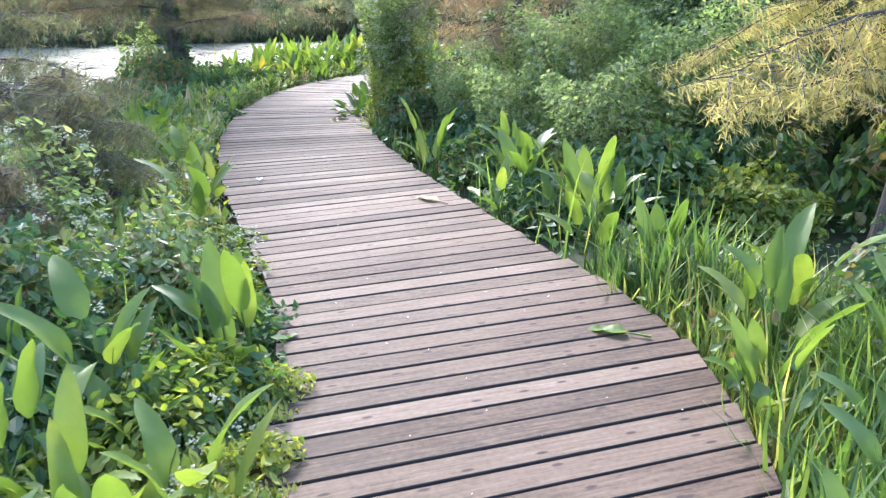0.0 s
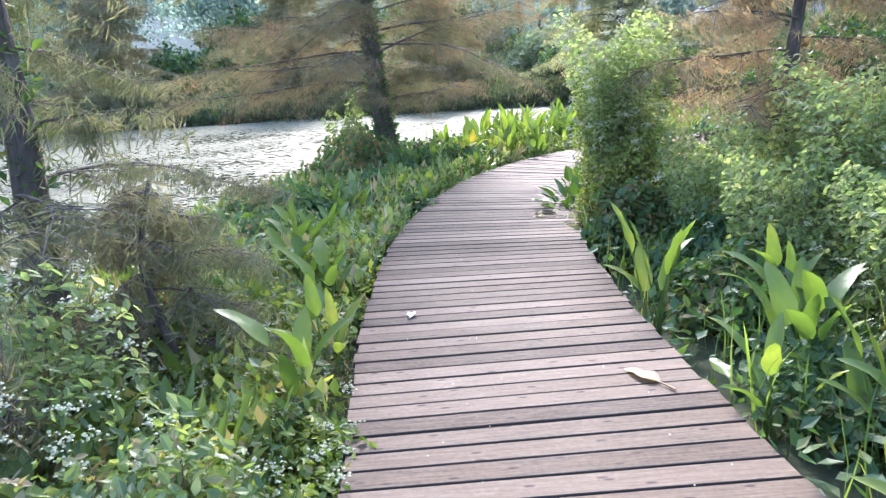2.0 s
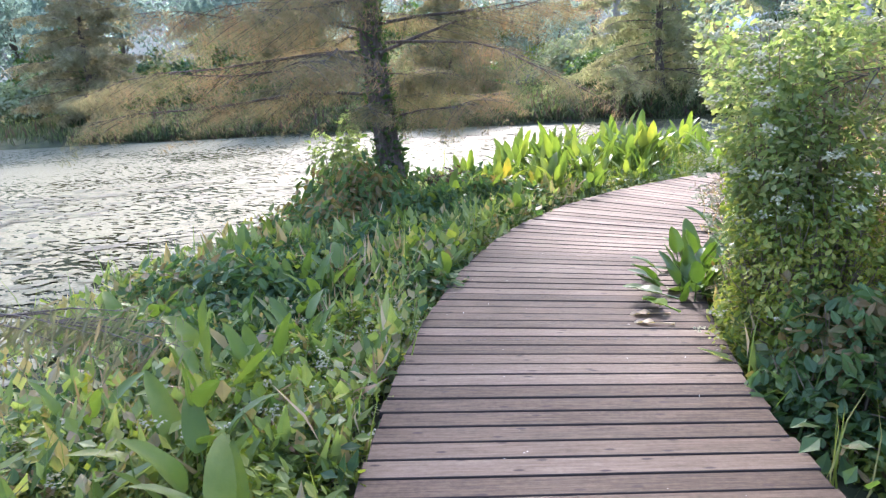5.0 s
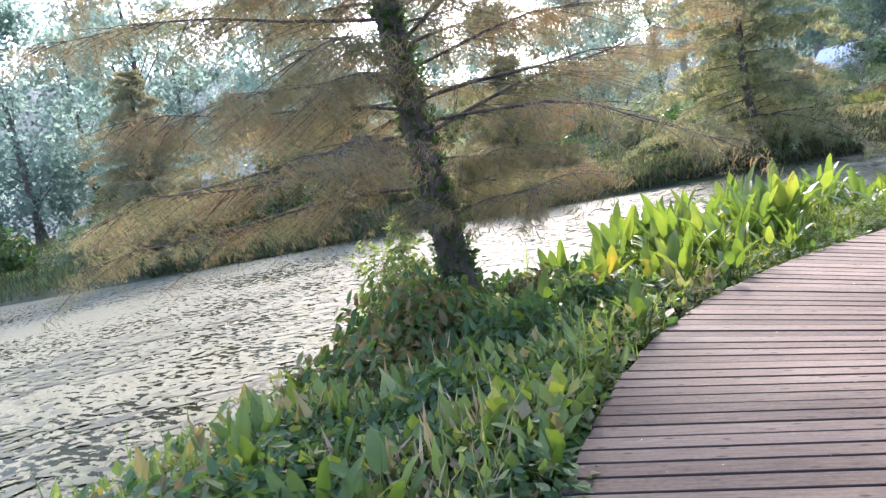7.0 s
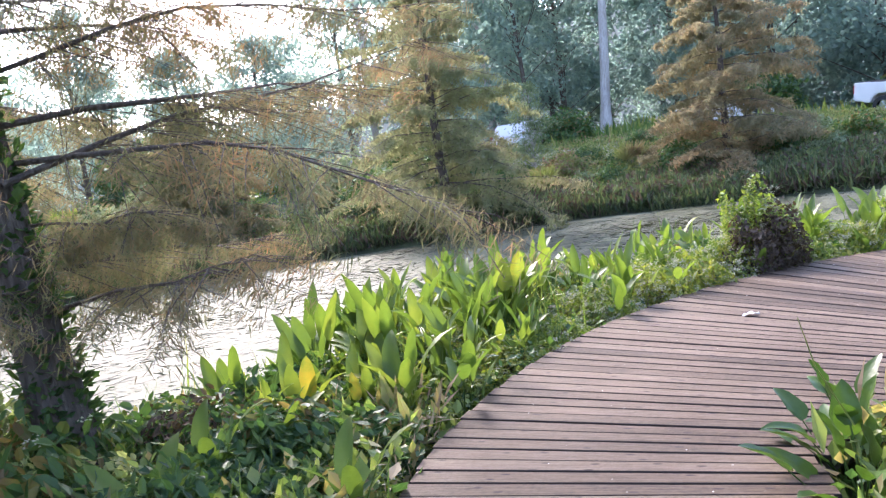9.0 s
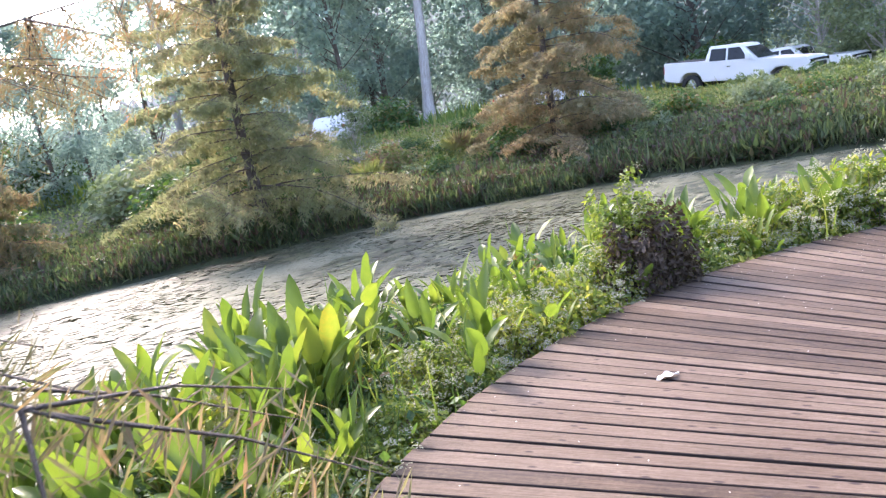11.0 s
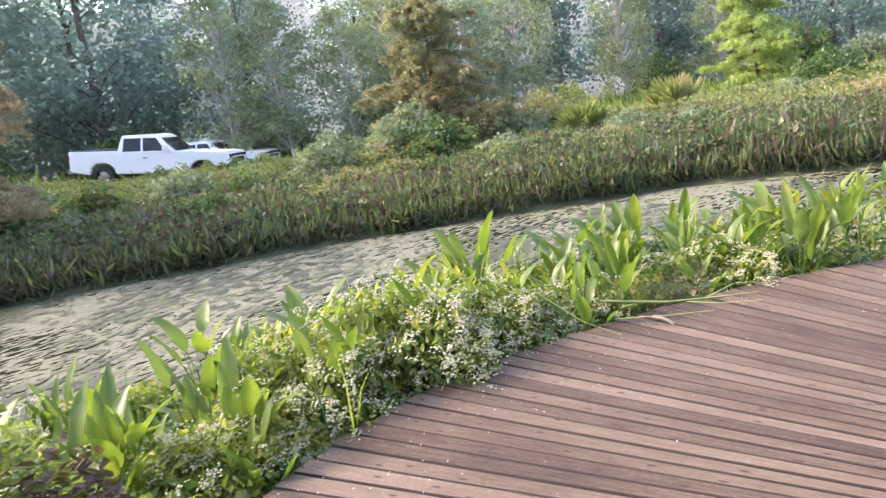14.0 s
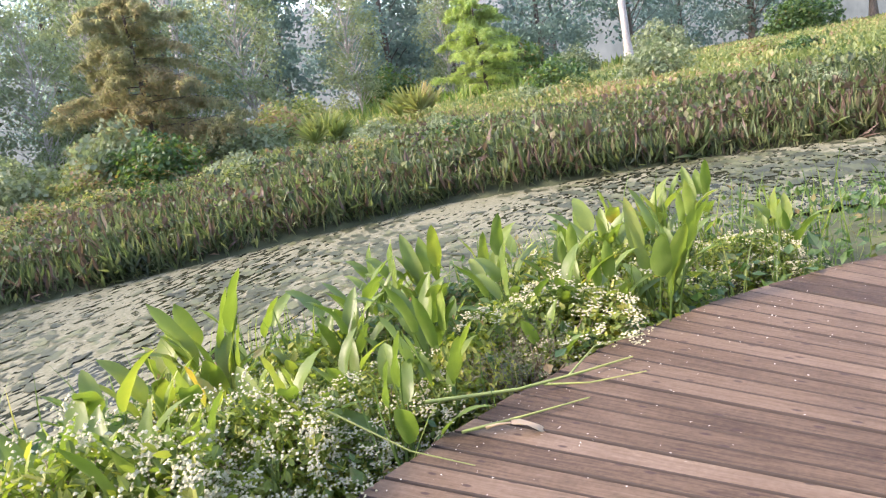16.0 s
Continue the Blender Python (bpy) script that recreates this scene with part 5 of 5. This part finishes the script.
def palmetto(at, seed):
    g = np.random.default_rng(seed)
    root = thing("palmetto", "low fan palm with stiff spreading green fronds", "palmetto", "palmettos on the slope", at=at)
    for i in range(13):
        fan = [(0.0, 0.0, 0.55)]
        for j in range(14):
            q = (j - 6.5) * 0.19
            fan.append((math.sin(q) * 0.30, 0.03 * (-1) ** j, 0.55 + math.cos(q) * 0.30))
        for j in range(13):
            q = (j - 6) * 0.19 + g.normal(0, 0.02)
            reach = 0.62 * (1 - abs(j - 6) * 0.03)
            fan.append((math.sin(q) * reach, g.normal(0.04, 0.03), 0.55 + math.cos(q) * reach))
        sets = [(np.array(fan), np.array([(0, j + 1, 15 + j, j + 2) for j in range(13)]))]
        sets.append(tube([(0, 0, 0), (0, 0.02, 0.3), (0, 0, 0.56)], [0.012, 0.009, 0.006], 4))
        v, f = merged(*sets)
        part("frond", mesh_of("frond", v, f, M_FIELD), parent=root, at=pose(0, 0, 0.05, g.uniform(-55, -8), 0, i * 137.5 + g.uniform(-20, 20)))
    return root


palm = palmetto(stand(18.4, 24.7), 131)
palm.scale = (1.25, 1.25, 1.25)
for x, y, s in [(15.6, 25.8, 1.1), (-4.2, 33.5, 1.0), (-1.2, 36.5, 1.1)]:
    c = copy_thing(palm, stand(x, y, x * 55)); c.scale = (s, s, s)

# sandy track where the vehicles stand
track = [(-14, 46), (-6, 44.6), (2, 43.2), (10, 42.0), (18, 43.0), (24, 45.5)]
tl, _ = smooth_line(track, 0.5)
tn = np.gradient(tl, axis=0); tn /= np.linalg.norm(tn, axis=1)[:, None]
side = np.stack([-tn[:, 1], tn[:, 0]], -1)
rowz = [tl + side * o for o in (-3.2, -1.6, 0, 1.6, 3.2)]
tv = np.concatenate([np.column_stack([r, ground_z(r) + 0.05 + 0.02 * wave(r, 2.0, 1)]) for r in rowz])
k = len(tl)
tf = np.array([(a * k + i, a * k + i + 1, (a + 1) * k + i + 1, (a + 1) * k + i) for a in range(4) for i in range(k - 1)])
tagged(part("road", mesh_of("road", tv, tf, M_SAND, True)), "pale sandy vehicle track above the bank", "track", "", "structure")


# ---------------------------------------------------------------- vehicles
def prism(outline, y0, y1, inset=0.0, bevel=0.03):
    """A body from a side outline in x and z, drawn out from y0 to y1, with rounded edges."""
    b = bmesh.new()
    low = [b.verts.new((x, y0, z)) for x, z in outline]
    high = [b.verts.new((x, y1, z)) for x, z in outline]
    b.faces.new(low[::-1]); b.faces.new(high)
    for i in range(len(outline)):
        j = (i + 1) % len(outline)
        b.faces.new((low[i], low[j], high[j], high[i]))
    bmesh.ops.recalc_face_normals(b, faces=b.faces[:])
    if bevel:
        bmesh.ops.bevel(b, geom=b.edges[:], offset=bevel, segments=2, affect="EDGES", clamp_overlap=True)
    return b


def box(x0, x1, y0, y1, z0, z1, bevel=0.01):
    return prism([(x0, z0), (x1, z0), (x1, z1), (x0, z1)], y0, y1, 0, bevel)


def wheel_bm(r, w, inner):
    b = bmesh.new()
    prof = [(inner, -w / 2), (r * 0.93, -w / 2), (r, -w * 0.3), (r, w * 0.3), (r * 0.93, w / 2), (inner, w / 2)]
    n = 24
    rings = [[b.verts.new((q * math.cos(2 * math.pi * i / n), y, q * math.sin(2 * math.pi * i / n))) for q, y in prof] for i in range(n)]
    for i in range(n):
        a, c = rings[i], rings[(i + 1) % n]
        for j in range(len(prof) - 1):
            b.faces.new((a[j], a[j + 1], c[j + 1], c[j]))
    bmesh.ops.recalc_face_normals(b, faces=b.faces[:])
    return b


def rim_bm(r, w):
    b = bmesh.new()
    for i in range(6):
        a = i * math.pi / 3
        q = bmesh.ops.create_cube(b, size=1, matrix=Matrix.Rotation(a, 4, "Y") @ Matrix.Translation((r * 0.5, 0, 0)) @ Matrix.Diagonal((r, w * 0.5, r * 0.26, 1)))
    bmesh.ops.create_cone(b, cap_ends=True, segments=20, radius1=r * 0.3, radius2=r * 0.3, depth=w * 0.7, matrix=Matrix.Rotation(math.pi / 2, 4, "X"))
    bmesh.ops.create_cone(b, cap_ends=True, segments=24, radius1=r * 1.02, radius2=r * 1.02, depth=w * 0.2, matrix=Matrix.Rotation(math.pi / 2, 4, "X"))
    return b


def vehicle(name, label, paint, truck=True, at=None):
    """A crew-cab pickup, or a closed estate car; its nose points along +x."""
    root = thing(name, label, "pickup truck" if truck else "car", "parked vehicles", at=at)
    W = 0.98
    L0, L1 = (-2.95, 2.92) if truck else (-2.2, 2.25)
    sill, belt, roof = (0.52, 1.22, 1.90) if truck else (0.36, 0.98, 1.62)
    wf, wr = (1.92, -1.75) if truck else (1.4, -1.35)
    r = 0.41 if truck else 0.34

    def arch(c):
        return [(c - r * 1.18, sill), (c - r * 1.05, sill + r * 0.55), (c - r * 0.5, sill + r * 0.98), (c + r * 0.5, sill + r * 0.98), (c + r * 1.05, sill + r * 0.55), (c + r * 1.18, sill)]
    if truck:
        upper = [(L1, sill + 0.05), (L1 + 0.02, 1.02), (L1 - 0.12, 1.20), (1.3, 1.27), (0.9, belt + 0.05), (-1.0, belt + 0.05), (-1.02, 1.34), (L0, 1.36), (L0, sill + 0.12)]
    else:
        upper = [(L1, sill + 0.05), (L1, 0.78), (L1 - 0.2, 0.92), (1.0, belt), (L0 + 0.1, belt + 0.02), (L0, 0.8), (L0, sill + 0.1)]
    outline = arch(wr) + arch(wf) + upper
    body = part("body", prism(outline, -W, W, 0, 0.035), paint, root)
    cab_out = [(1.02, belt), (0.30, roof - 0.06), (0.05, roof), (-1.0 if truck else -1.75, roof - 0.02), (-1.18 if truck else -2.05, belt)] if truck else [(1.0, belt - 0.02), (0.25, roof - 0.05), (-0.2, roof), (-1.6, roof - 0.06), (-2.12, belt - 0.02)]
    b = prism(cab_out, -W, W, 0, 0.0)
    for v in b.verts:
        if v.co.z > belt + 0.1:
            v.co.y *= 0.84
    bmesh.ops.bevel(b, geom=b.edges[:], offset=0.045, segments=2, affect="EDGES", clamp_overlap=True)
    cab = part("cab", b, paint, root)
    for sgn in (-1, 1):
        for (xa, xb) in (((-0.95, -0.28), (-0.2, 0.62)) if truck else ((-1.55, -0.75), (-0.65, 0.05), (0.12, 0.62))):
            bmw = bmesh.new()
            z0, z1 = belt + 0.09, roof - 0.13
            yy = lambda z: sgn * (W - (z - belt) / (roof - belt) * W * 0.16 + 0.008)
            slant = 0.36 if xb > 0.5 else 0.0
            vs = [bmw.verts.new(q) for q in ((xa, yy(z0), z0), (xb, yy(z0), z0), (xb - slant, yy(z1), z1), (xa + (0.05 if xa < -0.8 else 0), yy(z1), z1))]
            bmw.faces.new(vs)
            bmesh.ops.solidify(bmw, geom=bmw.faces[:], thickness=0.012)
            part("side_window", bmw, M_GLASS, cab, "dark side glass")
        mir = part("mirror", box(0.55, 0.72, sgn * 1.02 - 0.09, sgn * 1.02 + 0.09, belt + 0.06, belt + 0.28, 0.03), M_BLACK if not truck else paint, cab)
        part("door_handle", box(-0.22, -0.06, sgn * 0.985 - 0.02, sgn * 0.985 + 0.02, 1.05 if truck else 0.85, 1.09 if truck else 0.89, 0.008), M_CHROME, body)
        part("headlight", box(L1 - 0.12, L1 + 0.025, sgn * 0.76 - 0.17, sgn * 0.76 + 0.17, (0.98 if truck else 0.68), (1.10 if truck else 0.78), 0.02), M_GLASS, body, "clear headlight")
        part("tail_light", box(L0 - 0.02, L0 + 0.08, sgn * 0.9 - 0.07, sgn * 0.9 + 0.07, 0.9, 1.25 if truck else 1.05, 0.02), M_TAIL, body, "red tail light")
        for c in (wf, wr):
            wheel = part("wheel", wheel_bm(r, 0.27, r * 0.6), M_TYRE, root, at=pose(c, sgn * 0.86, r))
            part("rim", rim_bm(r * 0.58, 0.22), M_CHROME, wheel)
    bmw = bmesh.new()
    fx = lambda z: 1.05 - (z - belt) / (roof - 0.06 - belt) * 0.72 + 0.012
    vs = [bmw.verts.new(q) for q in ((fx(belt + 0.08), -0.84, belt + 0.08), (fx(belt + 0.08), 0.84, belt + 0.08), (fx(roof - 0.14), 0.72, roof - 0.14), (fx(roof - 0.14), -0.72, roof - 0.14))]
    bmw.faces.new(vs); bmesh.ops.solidify(bmw, geom=bmw.faces[:], thickness=0.012)
    part("windscreen", bmw, M_GLASS, cab, "sloping windscreen")
    zg = (0.78, 0.97) if truck else (0.52, 0.66)
    grille = part("grille", box(L1 - 0.02, L1 + 0.035, -0.62, 0.62, zg[0], zg[1], 0.015), M_BLACK, body, "black grille")
    part("grille_bar", box(L1 + 0.03, L1 + 0.05, -0.64, 0.64, zg[1] + 0.01, zg[1] + 0.05, 0.008), M_CHROME if not truck else paint, grille)
    if truck:
        part("upper_grille", box(L1 - 0.02, L1 + 0.035, -0.60, 0.60, 1.03, 1.11, 0.012), M_BLACK, body, "black upper grille slot")
    part("bumper", box(L1 - 0.08, L1 + 0.10, -0.94, 0.94, sill + 0.02, sill + 0.24, 0.04), paint, root)
    part("rear_bumper", box(L0 - 0.14, L0 + 0.05, -0.92, 0.92, sill + 0.04, sill + 0.22, 0.03), M_CHROME, root)
    if truck:
        part("bed_floor", box(L0 + 0.08, -1.2, -0.86, 0.86, 1.355, 1.375, 0.004), M_BLACK, root, "dark open load bed")
    return root


def parked(x, y, yaw):
    return pose(x, y, float(ground_z([(x, y)])[0]) + 0.04, 0, 0, yaw)


vehicle("pickup_truck", "white crew-cab pickup truck parked behind tall grass", M_PAINT, True, parked(10.7, 41.3, -47) @ pose(0, 0, 0.05, 0, 7.5, 0))
vehicle("pickup_truck", "white pickup truck half hidden by bare trees", M_PAINT, True, parked(15.2, 46.0, -52) @ pose(0, 0, 0, 0, 3, 0))
vehicle("car", "white car hidden behind the golden cypress", M_PAINT, False, parked(3.4, 46.5, -10))
vehicle("car", "silver car with bluish glass near the woods", M_SILVER, False, parked(-6.0, 47.5, 70))

# ---------------------------------------------------------------- litter on the deck
g = np.random.default_rng(141)
n = 620
s = np.concatenate([g.uniform(3, 30, 220), g.normal(27.5, 2.2, 400)])
off = np.concatenate([g.uniform(0.1, 1.8, 220), np.abs(g.normal(0, 0.5, 400)) + 0.02])
p = edge_at(s, 0) + (edge_at(s, 1.0) - edge_at(s, 0)) * np.minimum(off, 1.9)[:, None]
v, f = strew(PAD, np.column_stack([p, np.full(n, 0.006)]), turns(g.uniform(0, 6, n), g.normal(0, 0.15, n), np.zeros(n)), g.uniform(0.003, 0.009, n))
tagged(part("fallen_petals", mesh_of("fallen_petals", v, f, M_PETAL)), "tiny white fallen petals scattered over the deck boards", "petals", "", "stuff")


def fallen_leaf(label, x, y, yaw, length, width, mat, z=0.012, tilt=88, cup=0.12, stalk=0.12):
    v, f = lance_leaf(length, width, cup, 0.35, 7, stalk, 0.0)
    ob = part("fallen_leaf", mesh_of("fallen_leaf", v, f, mat, True), at=pose(x, y, z, -tilt, 0, yaw))
    return tagged(ob, label, "fallen leaf")


M_LAIDLEAF = leaf_material("laid_leaf", [(0.0, (0.07, 0.13, 0.02)), (0.6, (0.14, 0.21, 0.03)), (1.0, (0.24, 0.27, 0.04))], 0.3, 0.85, 0.5)
fallen_leaf("pale curled dead leaf lying on the deck boards", 1.0, 5.55, 60, 0.24, 0.09, M_DEAD)
fallen_leaf("yellow-green leaf lying over the deck edge", 2.47, 3.4, 80, 0.2, 0.09, M_PICKEREL)
fallen_leaf("small whitish dry leaf on the deck", -0.84, 5.97, 20, 0.10, 0.06, M_PETAL, stalk=0.03)
fallen_leaf("pale green leaf lying over the deck edge", 1.28, 5.62, 35, 0.2, 0.09, M_PICKEREL, 0.03, 80)
fallen_leaf("small pale dry leaf on the deck", -1.0, 15.03, 100, 0.11, 0.07, M_PETAL, stalk=0.03)
fallen_leaf("dark green leaf lying on the deck", -1.12, 9.5, 84, 0.27, 0.13, M_GLOSSY, 0.05, 80)
fallen_leaf("bright yellow-green leaf lying on the deck", -1.05, 9.25, 62, 0.2, 0.10, M_LAIDLEAF, 0.05, 84)
fallen_leaf("brown crumpled dead leaf by the deck edge", -1.12, 9.3, 110, 0.13, 0.07, M_DEAD)
fallen_leaf("brown crumpled dead leaf by the deck edge", -1.05, 9.12, 100, 0.12, 0.06, M_DEAD)
fallen_leaf("brown shrivelled leaf hanging over the deck edge", 3.35, 17.0, 200, 0.24, 0.06, M_DEAD, 0.05, 78, 0.9)


def lying_stem(label, pts, r):
    v, f = tube(pts, np.linspace(r, r * 0.4, len(pts)), 6, 0.05)
    return tagged(part("lying_stem", mesh_of("lying_stem", v, f, M_STEM, True)), label, "plant stem")


def over(x, y, z):
    return (x, y, z)


lying_stem("yellow-green plant stem lying across the deck", [over(3.45, 17.35, 0.12), over(3.75, 16.98, 0.05), over(4.0, 16.72, 0.03), over(4.22, 16.5, 0.02)], 0.011)
lying_stem("thin side shoot lying on the deck boards", [over(3.95, 16.78, 0.03), over(4.3, 16.72, 0.05), over(4.55, 16.5, 0.02)], 0.006)
lying_stem("thin side shoot lying on the deck boards", [over(3.85, 16.88, 0.03), over(3.9, 16.65, 0.02), over(4.05, 16.4, 0.014)], 0.006)
lying_stem("pale dry stem lying on the deck boards", [over(3.3, 17.1, 0.05), over(3.55, 16.85, 0.02), over(3.75, 16.62, 0.012)], 0.008)
lying_stem("bent vine shoot hanging onto the deck", [over(2.9, 17.5, 0.35), over(3.0, 17.2, 0.12), over(3.08, 16.95, 0.02)], 0.005)
lying_stem("upright thin weed stalk standing between boards", [over(-1.2, 11.9, 0.25), over(-1.35, 11.78, 0.55), over(-1.42, 11.66, 0.78)], 0.004)

# ---------------------------------------------------------------- the boardwalk
walkway = thing("boardwalk", "curved weathered brown timber boardwalk of cross planks", "boardwalk", "", "structure")
PITCH = 0.147
g = np.random.default_rng(151)
half = np.linalg.norm(np.diff(np.stack([edge_at(s, 0.15) for s in LEFT_S]), axis=0), axis=1)
acc = np.concatenate([[0], np.cumsum(half)])
cuts = np.interp(np.arange(0.0, acc[-1], PITCH), acc, LEFT_S)
for a, b in zip(cuts[:-1], cuts[1:]):
    w = float(deck_width((a + b) / 2))
    jl, jr = g.uniform(-0.012, 0.012), g.uniform(-0.015, 0.015)
    p00, p01 = edge_at(a, jl), edge_at(a, w + jr)
    p10, p11 = edge_at(b, jl), edge_at(b, w + jr)
    gap = 0.0072
    o = (p00 + p01 + p10 + p11) / 4
    ax = (p01 + p11 - p00 - p10); ax /= np.linalg.norm(ax)
    ay = np.array([-ax[1], ax[0]])
    loc = [((q - o) @ ax, (q - o) @ ay) for q in (p00, p01, p11, p10)]
    loc = [(x, y - math.copysign(gap, y)) for x, y in loc]
    top, thick, e = 0.0 + g.uniform(-0.005, 0.002), 0.036, 0.004
    rings = []
    for inset, z in ((0, top - thick), (0, top - e), (e * 0.8, top)):
        rings.append([(x - math.copysign(inset, x), y - math.copysign(inset, y), z) for x, y in loc])
    vs = np.array([q for r in rings for q in r])
    fs = [(3, 2, 1, 0), (8, 9, 10, 11)]
    for lv in (0, 4):
        for i in range(4):
            j = (i + 1) % 4
            fs.append((lv + i, lv + j, lv + 4 + j, lv + 4 + i))
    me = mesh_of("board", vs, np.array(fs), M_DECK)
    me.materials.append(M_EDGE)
    # all but the top face take the painted gap shade
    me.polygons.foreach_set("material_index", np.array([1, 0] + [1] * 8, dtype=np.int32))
    ob = part("board", me, parent=walkway)
    ob.matrix_basis = Matrix(((ax[0], ay[0], 0, o[0]), (ax[1], ay[1], 0, o[1]), (0, 0, 1, 0), (0, 0, 0, 1)))
for off in (0.12, 0.5, 0.9):
    line = np.stack([edge_at(s, off * (float(deck_width(s)) - 0.12) / 0.9 if off > 0.2 else off) for s in LEFT_S[::10]])
    v, f = tube(np.column_stack([line, np.full(len(line), -0.125)]), np.full(len(line), 0.085), 4)
    part("beam", mesh_of("beam", v, f, M_BEAM), parent=walkway, label="dark timber bearer below the planks")
for s in np.arange(1.0, LEFT_S[-1] - 0.5, 1.8):
    for off in (0.14, float(deck_width(s)) - 0.14):
        x, y = edge_at(s, off)
        z = float(ground_z([(x, y)])[0])
        v, f = tube([(x, y, z - 0.3), (x, y, -0.1)], [0.06, 0.06], 8)
        part("pile", mesh_of("pile", v, f, M_BEAM), parent=walkway, label="round timber support pile")

# worn lettering on one board, no longer legible
bars = bmesh.new()
o, e = np.array((-2.14, 8.40)), np.array((-1.22, 8.805))
x = 0.0
while x < 1.0:
    w = g.uniform(0.012, 0.03)
    q = o + (e - o) * x
    ang = math.atan2(e[1] - o[1], e[0] - o[0])
    if g.uniform() > 0.12:
        bmesh.ops.create_cube(bars, size=1, matrix=pose(q[0], q[1], 0.0035, 0, 0, math.degrees(ang)) @ Matrix.Diagonal((w * 0.55, 0.02, 0.002, 1)))
    x += w + 0.008
part("worn_lettering", bars, M_MARK, walkway, "dark worn illegible lettering on one board")
